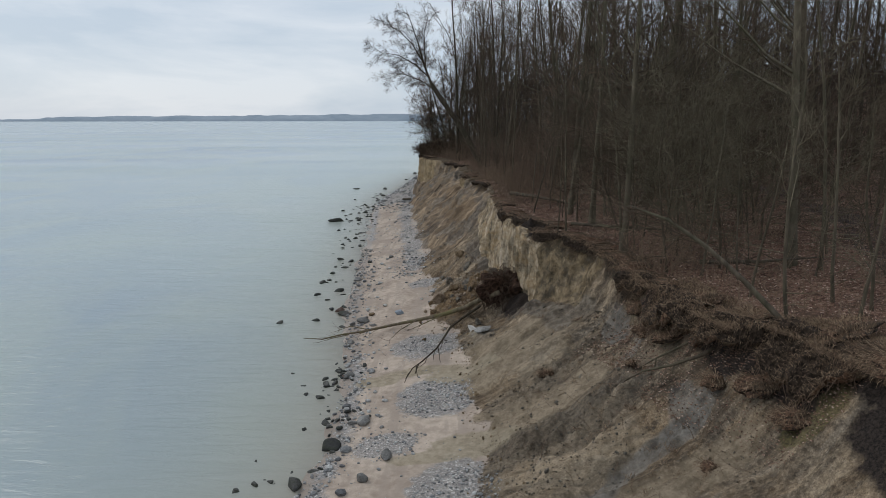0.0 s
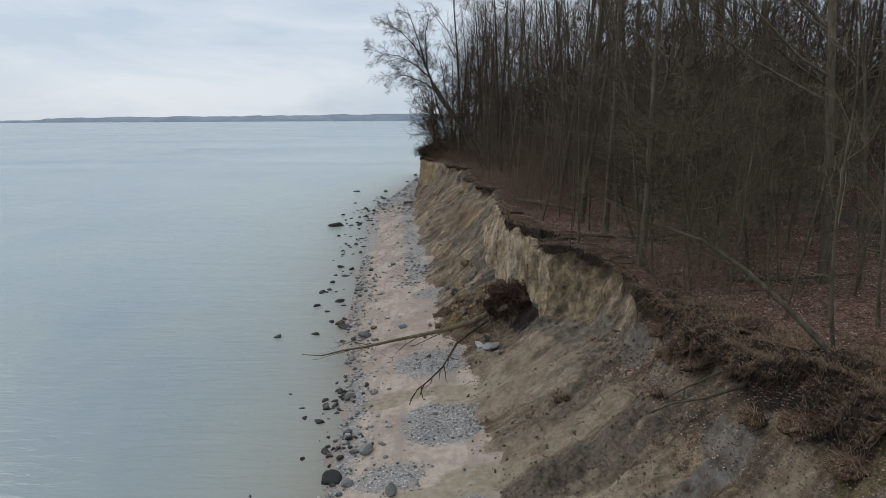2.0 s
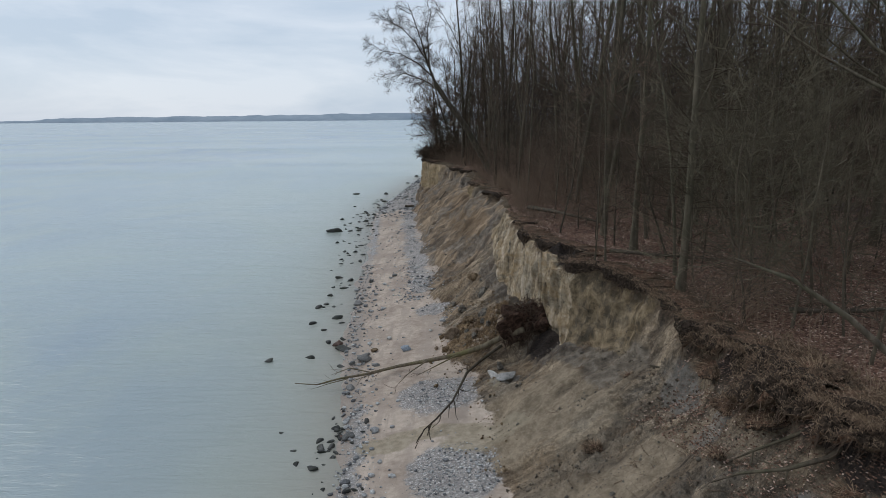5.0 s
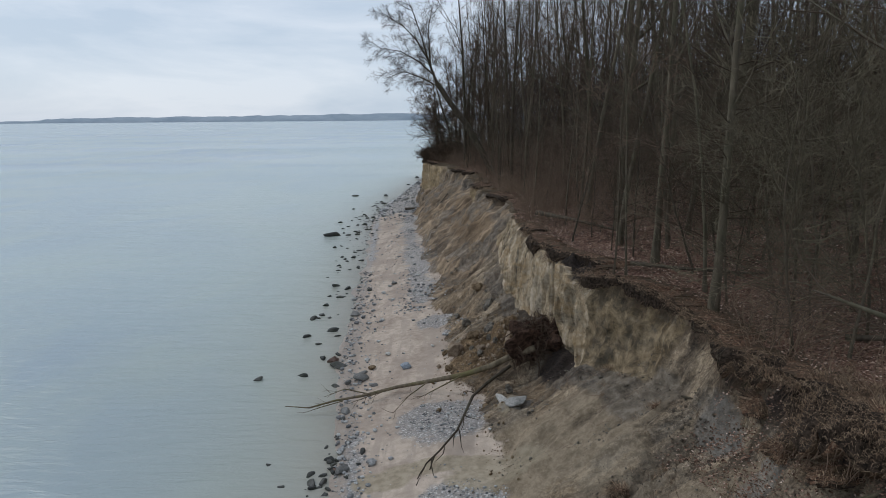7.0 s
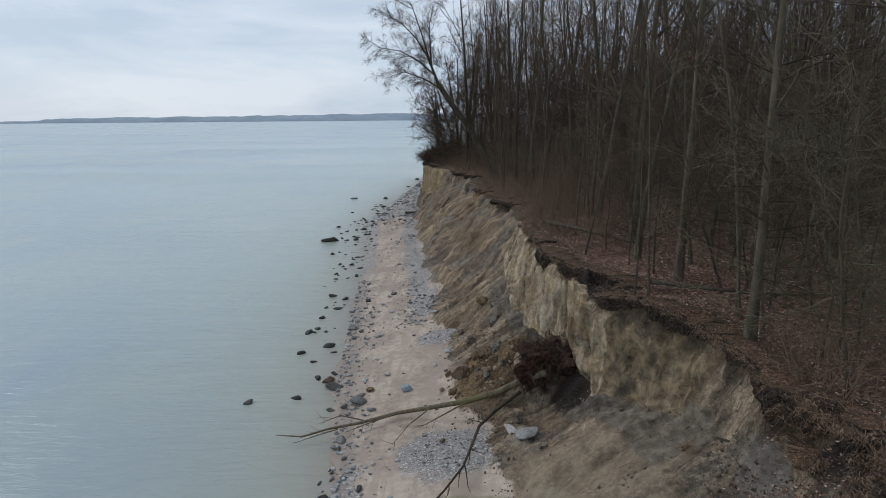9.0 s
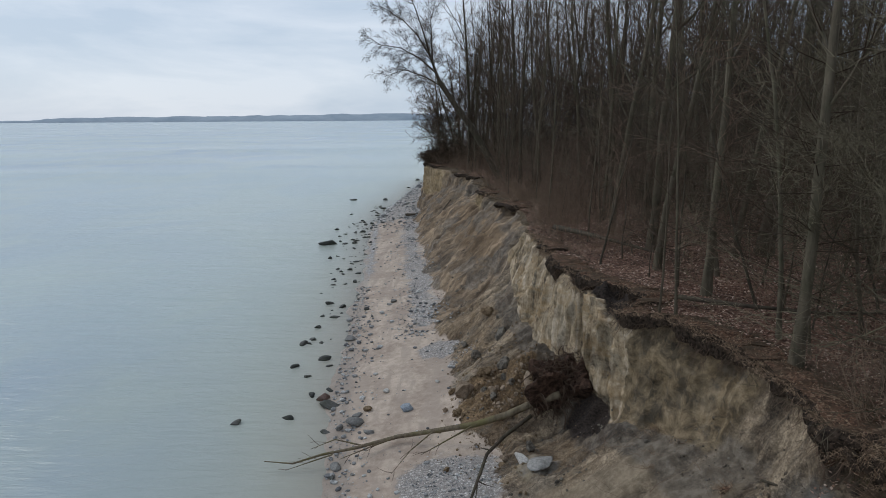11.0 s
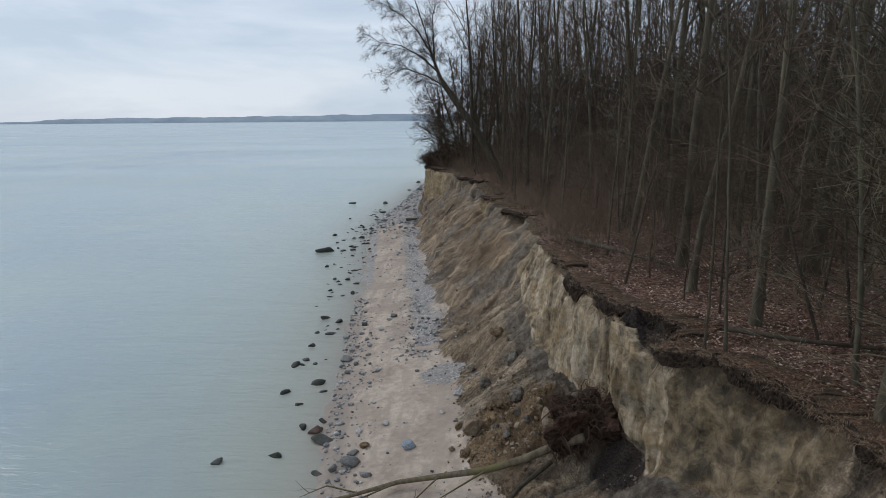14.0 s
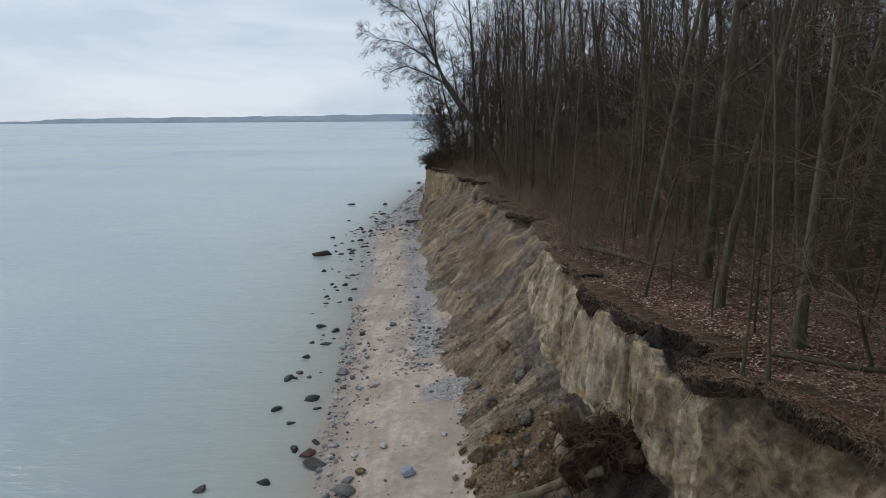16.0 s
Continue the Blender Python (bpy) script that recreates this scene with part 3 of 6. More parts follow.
def build_ground():
    ys = np.concatenate([np.arange(-60, 8, 4.0), np.arange(8, 13, 0.4), np.arange(13, 52, 0.11), np.arange(52, 112, 0.28), np.arange(112, 170, 1.5), np.arange(170, 262, 6)])
    rows = len(ys)
    # the profile's corners, sea bed to hilltop, and how many steps lie between them
    xw, xt = WATER_X(ys) + 0.35 * vnoise(ys * 0.5, 1.7) + 0.15 * vnoise(ys * 1.6, 4.4), TOE_X(ys) + 0.55 * vnoise(ys * 0.42, 6.2) + 0.2 * vnoise(ys * 1.3, 2.2)
    xc, zc = crest_x(ys), CREST_Z(ys)
    xs, zs = np.minimum(SCARP_X(ys), xc - 0.12), SCARP_Z(ys)
    zt = 0.85 + 0.1 * vnoise(ys * 0.4, 9.0)
    corners = [(xw - 70, 0 * ys - 4.0), (xw - 9, 0 * ys - 0.75), (xw, 0 * ys), (xw * 0.55 + xt * 0.45, 0 * ys + 0.42), (xt, zt), (MID_X(ys), MID_Z(ys)),
               (xs, zs), (xc, zc - 0.12), (xc + 0.35, zc + 0.02), (xc + 14, None), (xc + 170, None)]
    steps = [8, 16, 16, 18, 40, 40, 44, 4, 44, 24]
    px, pz, part = [], [], []
    for i, n in enumerate(steps):
        (xa, za), (xb, zb) = corners[i], corners[i + 1]
        for j in range(n):
            t = j / n
            if i == 9:
                t = t ** 1.8
            x = xa + (xb - xa) * t
            z = top_z(x, ys) if zb is None else za + (zb - za) * t
            if i == 8:
                z = top_z(x, ys) + (zc + 0.02 - top_z(xa, ys)) * (1 - t)
            if i == 6:
                xr, zr = xc - RIM_OUT(ys), zc - 0.12 - RIM_DROP(ys)
                u, w = min(t / 0.75, 1.0), max(t - 0.75, 0.0) / 0.25
                x = (xa + (xr - xa) * u) * (1 - w) + xb * w
                z = (za + (zr - za) * u) * (1 - w) + zb * w
            px.append(x), pz.append(z), part.append(i + t)
    px.append(corners[-1][0]), pz.append(top_z(corners[-1][0], ys)), part.append(10.0)
    X, Z = np.array(px).T, np.array(pz).T
    S = np.repeat(np.array(part)[None, :], rows, 0)
    Y = np.repeat(ys[:, None], len(part), 1)
    # relief: beach swells, slumps and runnels on the slope, flutes and ledges on the scarp
    near = smooth(112, 60, Y) * smooth(8, 12, Y)
    w_slope = smooth(3.9, 4.5, S) * smooth(6.3, 5.7, S)
    w_scarp = smooth(5.8, 6.2, S) * smooth(7.05, 6.75, S)
    w_top = smooth(8.0, 8.6, S)
    Z = Z + 0.05 * fbm(X * 0.8, Y * 0.5, 1.0, 3) * smooth(1.9, 2.6, S) * smooth(4.5, 3.9, S)
    steep = smooth(40, 52, Y)
    across = Y - 0.10 * (X - TOE_X(Y)) - 0.35 * vnoise(X * 0.35, Y * 0.3, 6.0)

    def lane(y0, width, tilt=0.2):
        """A tongue of mud that ran down the slope and spread out at the foot."""
        bend = Y - (y0 + tilt * (X - 4.0) + 0.45 * vnoise(X * 0.5, y0))
        return np.exp(-(bend / (width * (1.35 - 0.09 * np.clip(X - 2.0, 0, 6)))) ** 2)

    tongues = np.clip(np.maximum.reduce([lane(26.6, 0.95, 0.24), lane(29.0, 0.8, 0.1), lane(21.9, 0.95, -0.05), lane(14.4, 0.9, 0.2)]), 0, 1)
    rubble = np.clip(np.maximum.reduce([lane(23.9, 0.75, 0.15), lane(19.6, 1.0, 0.1), 0.5 * lane(31.0, 0.6, 0.1), 0.7 * lane(16.0, 0.5, 0.3)]) - 0.4 * tongues, 0, 1)
    ridged = 0.42 - np.abs(fbm(across * 0.8, X * 0.16, 4.0, 4, 0.55))
    fall = 0.30 * fbm(across * 0.55, X * 0.09, 9.0, 3, 0.5) + 0.13 * fbm(across * 1.7, X * 0.35, 2.0, 4, 0.6)
    rough = fbm(X * 2.2, Y * 2.2, Z * 1.2, 4, 0.62)
    lumps = fall + 0.34 * ridged + 0.16 * fbm(X * 0.6, Y * 0.6, 3.0, 3) + (0.07 + 0.22 * rubble) * rough - 0.16 * rubble + 0.12 * tongues
    gully = 0.6 * np.abs(fbm(across * 0.5 + 0.1 * X, X * 0.06, 5.0, 5, 0.6)) ** 0.8 + 0.14 * fbm(across * 1.3, Z * 0.3, 8.0, 4, 0.6)
    bulge = 0.35 * fbm(Y * 0.22, X * 0.3, 12.0, 3) + 0.14 * rough
    slope_d = (lumps * (1 - 0.5 * tongues) * (1 - steep) + (0.30 - gully + 0.7 * bulge) * steep) * w_slope
    Z = Z + slope_d * (0.8 + 0.2 * steep)
    X = X - slope_d * 0.75 * steep
    # the bare face stands in ribs parted by wet clefts
    ribs = smooth(31.8, 33.0, Y) * smooth(52, 47, Y)
    rib = 0.34 * np.abs(np.sin(Y * 1.55 + 1.1 * vnoise(Y * 0.7, 2.0))) ** 0.7 * (0.55 + 0.45 * smooth(7.0, 6.2, S))
    crag = 0.55 * (0.40 - np.abs(fbm(Y * 0.62, Z * 0.10, 13.0, 4, 0.55))) + 0.24 * (0.4 - np.abs(fbm(Y * 1.7, Z * 0.22, 4.0, 4, 0.6)))
    flute = 1.0 * crag * smooth(27, 29, Y) * (1 - 0.75 * smooth(31.9, 31.2, Y)) + 0.12 * fbm(Y * 0.9, Z * 0.25, 7.0, 4, 0.55) + ribs * (rib - 0.2) + 0.09 * fbm(Y * 2.8, Z * 1.1, X * 1.5, 5, 0.65) + steep * 0.25 * fbm(Y * 0.5, Z * 0.2, 3.0, 4, 0.6)
    X = X - flute * w_scarp
    Y = Y - 0.12 * fbm(X * 1.9, Z * 1.1, 11.0, 4, 0.6) * w_scarp * near
    # the heap of fallen earth below the scarp and the mud fans that ran out on the beach
    heap = 1.05 * np.exp(-(((X - 2.9) / 1.7) ** 2 + ((Y - 36.3) / 1.9) ** 2)) + 0.5 * np.exp(-(((X - 0.6) / 1.2) ** 2 + ((Y - 37.2) / 1.6) ** 2))
    heap = heap + 0.45 * np.exp(-(((X - 2.6) / 1.6) ** 2 + ((Y - 44.5) / 2.2) ** 2))
    Z = Z + heap * (0.75 + 0.5 * fbm(X * 1.4, Y * 1.4, 2.0, 4, 0.6)) * smooth(3.2, 3.9, S) * smooth(6.2, 5.9, S)
    # the hollow that the roots left in front of the face
    Z = Z - 0.75 * np.exp(-(((X - 3.1) / 1.1) ** 2 + ((Y - 33.5) / 0.9) ** 2)) * smooth(4.2, 4.6, S) * smooth(6.1, 5.8, S)
    Z = Z + 0.05 * fbm(X * 2.2, Y * 2.2, 3.0, 3) * w_top * near
    shelf = smooth(6.74, 6.85, S) * smooth(7.1, 6.95, S) * smooth(31.9, 32.5, Y) * smooth(38.0, 37.0, Y)
    Z = Z + shelf * (0.28 * fbm(X * 2.0, Y * 2.0, 5.0, 4, 0.65) - 0.1)
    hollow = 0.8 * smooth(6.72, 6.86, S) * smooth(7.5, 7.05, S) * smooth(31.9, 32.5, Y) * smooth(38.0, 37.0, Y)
    cols = len(part)
    verts = np.stack([X, Y, Z], -1).reshape(-1, 3)
    idx = np.arange(rows * cols).reshape(rows, cols)
    faces = np.stack([idx[:-1, :-1], idx[:-1, 1:], idx[1:, 1:], idx[1:, :-1]], -1).reshape(-1, 4)
    me = mesh_of("ground", verts.tolist(), faces.tolist(), M_GROUND)

    shingle = np.maximum.reduce([blob(X, Y, 0.2, 25.6, 1.5, 1.7), blob(X, Y, -0.4, 32.0, 1.7, 1.7), blob(X, Y, 1.0, 18.3, 1.3, 2.0), blob(X, Y, -1.6, 21.8, 1.2, 0.8) * 0.8,
                                 blob(X, Y, -0.9, 44.6, 1.3, 1.2), blob(X, Y, 0.0, 42.3, 0.6, 0.7)])
    band = np.clip(1.0 - np.abs(X - (TOE_X(Y) - 0.9)) / (1.2 + 0.012 * Y), 0, 1) * smooth(47, 50, Y) * (0.85 + 0.3 * vnoise(X * 0.5, Y * 0.25))
    tide = np.clip(1.0 - np.abs(X - (WATER_X(Y) + 0.7)) / 1.2, 0, 1) * 0.62 * (1 - smooth(30, 36, Y) * smooth(66, 58, Y))
    far_beach = smooth(84, 100, Y) * smooth(1.7, 2.2, S)

    masks = {
        "wet": smooth(1.6, 0.1, X - WATER_X(Y)) * smooth(-1.5, -0.2, X - WATER_X(Y)),
        "gravel": np.clip(np.maximum.reduce([shingle, band, tide, far_beach]), 0, 1) * smooth(4.6, 4.1, S) * smooth(1.3, 1.9, S),
        "slope": smooth(3.72, 4.3, S),
        "slip": smooth(4.0, 4.2, S) * smooth(5.9, 5.2, S) * smooth(13, 17, Y) * smooth(33, 29, Y) * (0.62 + 0.3 * vnoise(Y * 0.45 + X * 0.25, X * 0.15)),
        "rubble": rubble * smooth(3.9, 4.2, S) * smooth(6.5, 5.9, S),
        "ash": np.clip(lane(15.4, 0.55, 0.45) * smooth(4.2, 4.6, S) + 0.9 * blob(X, Y, 7.4, 24.3, 0.45, 1.0) + 0.8 * blob(X, Y, 7.7, 17.6, 0.35, 0.6) + 0.8 * blob(X, Y, 7.3, 21.6, 0.5, 0.5) + blob(X, Y, 2.4, 31.5, 0.6, 0.5), 0, 1) * smooth(6.7, 6.2, S),
        "scarp": smooth(5.8, 6.1, S) * smooth(7.05, 6.8, S) * (0.25 + 0.75 * smooth(27.3, 28.6, Y) * smooth(52, 47, Y) + 0.75 * smooth(88, 94, Y) + 0.5 * blob(X, Y, 2.2, 70.0, 2.0, 2.0)),
        "moss": np.maximum(blob(X, Y, 9.7, 14.2, 0.7, 0.6), 0.6 * blob(X, Y, 8.4, 24.0, 0.6, 0.8)),
        "khaki_shade": smooth(31.75, 31.45, Y) * smooth(26.5, 28.0, Y) * smooth(5.6, 6.0, S),
        # soil shelf and root hollow, plus painted shade at the brow and overhang hole
        "peat_shade": np.clip(np.maximum.reduce([hollow, 0.75 * smooth(6.1, 6.5, S) * smooth(7.4, 6.95, S) * smooth(28.8, 27.2, Y) * (0.75 + 0.5 * vnoise(Y * 0.8, Z * 1.2)), 0.8 * blob(X, Y, 4.3, 33.0, 0.8, 1.2) * smooth(6.12, 5.9, S), 0.55 * blob(X, Y, 8.1, 25.0, 0.5, 0.7),
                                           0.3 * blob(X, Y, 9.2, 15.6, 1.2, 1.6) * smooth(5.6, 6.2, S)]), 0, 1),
        "heap": np.clip(blob(X, Y, 1.5, 36.8, 1.9, 1.9) + blob(X, Y, 2.9, 44.4, 0.9, 0.8) + 0.8 * smooth(49, 56, Y) * smooth(100, 92, Y) * smooth(4.5, 5.4, S) * (0.75 + 0.5 * vnoise(Y * 0.16, X * 0.3)), 0, 1) * smooth(3.4, 3.9, S) * smooth(6.2, 5.9, S),
        "marl": smooth(5.1, 5.6, S) * smooth(6.4, 6.05, S) * smooth(25, 28, Y) * smooth(50, 44, Y),
        "fan": np.maximum.reduce([0.62 * blob(X, Y, 2.1, 31.6, 0.5, 0.7), blob(X, Y, 1.4, 27.6, 1.6, 0.9), blob(X, Y, -0.6, 28.6, 1.9, 0.5), blob(X, Y, 1.6, 21.2, 1.5, 0.8), blob(X, Y, -0.1, 20.6, 1.2, 0.4), blob(X, Y, -2.6, 28.0, 1.0, 0.6)]) * 0.95,
        "far": smooth(44, 54, Y),
        "mud": tongues * smooth(3.3, 3.8, S) * smooth(6.6, 5.9, S),
        "track": np.clip(1.5 - np.abs(X - np.interp(Y, (18, 25, 33, 42, 49, 60), (15.5, 18.6, 21.2, 23.3, 24.0, 24.4))) / 1.1, 0, 1) * smooth(18, 22, Y) * smooth(62, 52, Y) * smooth(8.2, 8.6, S),
        "turf": smooth(6.85, 6.98, S) * smooth(8.16, 7.98, S),
        "litter": smooth(8.0, 8.12, S),
    }
    for name, values in masks.items():
        layer = me.attributes.new(name, "FLOAT", "POINT")
        layer.data.foreach_set("value", np.clip(values, 0, 1).reshape(-1).astype(np.float32))
    return tagged(new("ground", me), "sandy beach, eroded clay cliff and leaf-covered wood floor", "ground", kind="structure"), X, Y, Z


ground, GX, GY, GZ = build_ground()

# heights read off the finished sheet, for setting things down
_flat = np.stack([GX.ravel(), GY.ravel(), GZ.ravel()], -1)
_flat = _flat[(_flat[:, 1] > 7) & (_flat[:, 1] < 150) & (_flat[:, 0] > -30) & (_flat[:, 0] < 90)]
_tree = kdtree.KDTree(len(_flat))
for _i, _p in enumerate(_flat.tolist()):
    _tree.insert((_p[0], _p[1], 0.0), _i)
_tree.balance()


def ground_z(x, y):
    """Height of the ground's nearest point in plan."""
    _, i, d = _tree.find((x, y, 0.0))
    return float(top_z(x, y)) if d > 1.2 else float(_flat[i][2])


def build_sea():
    ys = np.concatenate([[-400, -100, -30], np.arange(0, 170, 1.0), [180, 200, 230, 260, 400, 800, 1600, 3000, 4950]])
    offs = np.array([4900, 200, 8, 1.5, 0.6, 0.0, -0.5, -1.0, -1.6, -2.4, -3.4, -5.0, -7, -10, -16, -30, -80, -250, -900, -2500, -4900], float)
    base = WATER_X(np.minimum(ys, 150))
    X = base[:, None] + offs[None, :]
    Y = np.repeat(ys[:, None], len(offs), 1)
    verts = np.stack([X, Y, 0 * X], -1).reshape(-1, 3)
    idx = np.arange(X.size).reshape(X.shape)
    faces = np.stack([idx[:-1, 1:], idx[:-1, :-1], idx[1:, :-1], idx[1:, 1:]], -1).reshape(-1, 4)
    me = mesh_of("sea", verts.tolist(), faces.tolist(), M_WATER)
    layer = me.attributes.new("shallow", "FLOAT", "POINT")
    shallow = np.exp(-np.maximum(-offs, 0) / 11.0)[None, :] * np.ones_like(X)
    layer.data.foreach_set("value", shallow.reshape(-1).astype(np.float32))
    # weight of the painted sky reflection, fading seaward
    horizon_sheen = me.attributes.new("horizon_sheen", "FLOAT", "POINT")
    sea_tint = np.exp(-np.maximum(-offs, 0) / 42.0)[None, :] * smooth(28, 75, Y) * smooth(2000, 400, Y)
    horizon_sheen.data.foreach_set("value", sea_tint.reshape(-1).astype(np.float32))
    tagged(new("sea", me), "calm milky turquoise sea water with fine ripples", "water", kind="structure")


build_sea()


def build_far_shore():
    xs = np.arange(-4300, 1700, 12.0)
    h = 25 + 9 * fbm(xs * 0.0018, 3.0, 0, 3) + 2.5 * fbm(xs * 0.02, 5.0, 0, 3) + 10 * smooth(-1700, -900, xs)
    verts = [(x, 4100, -1) for x in xs] + [(x, 4100, 3.0) for x in xs] + [(x, 4130, z) for x, z in zip(xs, h)] + [(x, 4300, -1) for x in xs]
    n = len(xs)
    faces = [(k * n + i, k * n + i + 1, (k + 1) * n + i + 1, (k + 1) * n + i) for k in range(3) for i in range(n - 1)]
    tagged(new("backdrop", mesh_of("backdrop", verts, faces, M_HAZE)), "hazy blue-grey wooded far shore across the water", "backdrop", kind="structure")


build_far_shore()


# ---------------------------------------------------------------- stones
def stone_mesh(seed, material, flat=0.7, cuts=2, rough=0.14):
    rng = random.Random(seed)
    bm = bmesh.new()
    bmesh.ops.create_icosphere(bm, subdivisions=cuts, radius=0.5)
    planes = [(Vector((rng.gauss(0, 1), rng.gauss(0, 1), rng.gauss(0, 1))).normalized(), rng.uniform(0.22, 0.40)) for _ in range(9)]
    off = Vector((rng.uniform(0, 50), rng.uniform(0, 50), rng.uniform(0, 50)))
    for v in bm.verts:
        for n, d in planes:
            over = v.co.dot(n) - d
            if over > 0:
                v.co -= n * over * 0.95
        v.co *= 1 + rough * noise.noise(v.co * 2.3 + off)
        v.co.z *= flat
        v.co.y *= 0.85
    me = bpy.data.meshes.new("boulder")
    bm.to_mesh(me)
    bm.free()
    me.materials.append(material)
    me.polygons.foreach_set("use_smooth", [cuts > 2] * len(me.polygons))
    return me


WET_STONES = [stone_mesh(s, M_STONE_WET, 0.50 + 0.03 * s, 3) for s in range(9)]
DRY_STONES = [stone_mesh(20 + s, M_STONE_DRY, 0.55 + 0.04 * s, 3) for s in range(8)]
rng = random.Random(5)


def boulder(x, y, size, meshes, label, group, sink=0.14, z=None):
    base = ground_z(x, y) if z is None else z
    me = meshes[rng.randrange(len(meshes))] if isinstance(meshes, list) else meshes
    sx, sy, sz = size * rng.uniform(1.05, 1.35), size * rng.uniform(0.85, 1.1), size * rng.uniform(0.75, 1.05)
    ob = thing("boulder", label, "boulder", group, mesh=me, at=pose(x, y, base + sz * (0.26 - sink), rng.uniform(-16, 16), rng.uniform(-16, 16), rng.uniform(0, 360)))
    ob.scale = (sx, sy, sz)
    return ob


# larger stones that stand in the shallows: x, y, width
SHALLOW_STONES = [
    (-13.7, 77.8, 1.4), (-14.4, 86.9, 0.7), (-11.4, 80.2, 0.6), (-10.4, 81.7, 0.6), (-11.2, 85.1, 0.75), (-16.8, 114.8, 1.0), (-11.7, 114.6, 1.0), (-11.0, 105.0, 1.1),
    (-9.5, 66.3, 0.65), (-10.2, 65.6, 0.45), (-8.6, 64.9, 0.5), (-8.4, 62.0, 0.5), (-10.0, 61.1, 0.4), (-9.1, 61.4, 0.4), (-9.3, 55.8, 0.66), (-8.2, 55.1, 0.64),
    (-11.9, 78.0, 0.6), (-13.3, 82.3, 0.5), (-12.7, 79.4, 0.45), (-14.6, 99.0, 0.45), (-11.4, 100.9, 0.6), (-9.3, 133.3, 0.8), (-8.5, 147.9, 1.0), (-8.3, 52.7, 0.6),
    (-9.2, 52.9, 0.4), (-9.0, 50.6, 0.5), (-8.8, 48.3, 0.45), (-9.2, 47.5, 0.55), (-8.2, 47.8, 0.36), (-7.6, 45.1, 0.7),
]
NEAR_STONES = [
    (-7.9, 42.7, 0.4), (-6.4, 41.0, 0.4), (-7.2, 40.5, 0.48), (-6.1, 39.3, 0.82), (-9.8, 37.6, 0.5), (-7.7, 38.1, 0.53), (-3.8, 22.3, 0.85), (-4.5, 19.6, 0.7),
    (-4.0, 20.5, 0.4), (-5.1, 28.3, 0.47), (-4.5, 29.1, 0.34), (-4.5, 27.6, 0.27), (-5.8, 36.8, 0.42), (-4.8, 28.8, 0.35), (-4.6, 29.6, 0.3),
]
DRY_PLACES = [
    (-4.7, 54.9, 0.6), (-6.6, 48.2, 0.6), (-5.4, 45.9, 0.33), (-4.5, 37.2, 0.85), (-2.65, 24.0, 0.68), (-3.1, 23.9, 0.42), (-1.5, 20.9, 0.6), (-2.1, 19.5, 0.52),
    (-4.6, 37.9, 0.45), (-5.2, 36.9, 0.4), (-3.4, 24.4, 0.24), (-2.8, 26.0, 0.21), (-1.9, 23.2, 0.2), (-3.9, 36.2, 0.45), (-4.9, 54.2, 0.4),
]
for x, y, size in SHALLOW_STONES + NEAR_STONES:
    boulder(x, y, size * 1.1, WET_STONES, "dark wet algae-stained boulder standing in shallow water", "boulders along the waterline", 0.2, -0.03 if x < WATER_X(y) + 0.2 else None)
for x, y, size in DRY_PLACES:
    boulder(x, y, size * 1.1, DRY_STONES, "weathered grey granite boulder lying on the sand", "boulders on the beach")
boulder(-2.45, 37.8, 0.6, stone_mesh(40, M_STONE_BLUE, 0.75, 3), "pale blue-grey boulder on the sand beside the earth heap", "boulders on the beach", 0.06)
boulder(-3.6, 40.0, 0.42, stone_mesh(41, M_STONE_WHITE, 0.7, 3), "small whitish stone on the sand", "boulders on the beach", 0.06)
boulder(-1.2, 40.3, 0.25, stone_mesh(42, M_STONE_WHITE, 0.7, 3), "small whitish stone on the sand", "boulders on the beach", 0.06)
boulder(-4.2, 38.3, 0.55, stone_mesh(43, M_CLAY, 0.55, 3), "rounded brown stone on the sand", "boulders on the beach", 0.06)
boulder(-6.5, 40.0, 0.65, stone_mesh(44, M_STONE_RED, 0.9, 3), "red-brown boulder at the water's edge", "boulders along the waterline", 0.02, -0.02)
boulder(1.87, 32.0, 0.55, stone_mesh(45, M_STONE_WHITE, 1.0, 3), "whitish chalk boulder at the foot of the slope", "boulders on the beach", 0.04)
boulder(2.45, 31.45, 0.95, stone_mesh(46, M_STONE_DRY, 0.3, 3), "pale grey flat slab lying at the slope foot", "boulders on the beach", 0.1)
# faint submerged stones
for x, y, size in ((-8.1, 21.7, 0.6), (-8.6, 30.6, 0.4), (-7.0, 24.5, 0.45), (-6.4, 30.8, 0.5), (-7.2, 33.1, 0.4), (-9.9, 42.0, 0.5), (-10.2, 45.4, 0.6), (-6.0, 26.4, 0.4), (-10.7, 46.6, 0.5)):
    boulder(x, y, size, WET_STONES, "dark boulder awash just at the water surface", "boulders along the waterline", 0.46, -0.05)
# a close cluster of dark stones at the water's edge
for i in range(34):
    x, y = (rng.gauss(-4.7, 0.35), rng.gauss(28.3, 0.9)) if i < 20 else (rng.gauss(-3.4, 0.5), rng.gauss(24.3, 0.9))
    boulder(x, y, rng.uniform(0.14, 0.36), stone_mesh(44, M_STONE_RED, 0.7, 2) if i == 3 else WET_STONES, "dark damp stone in a close cluster on the shore", "stones along the waterline", 0.08)
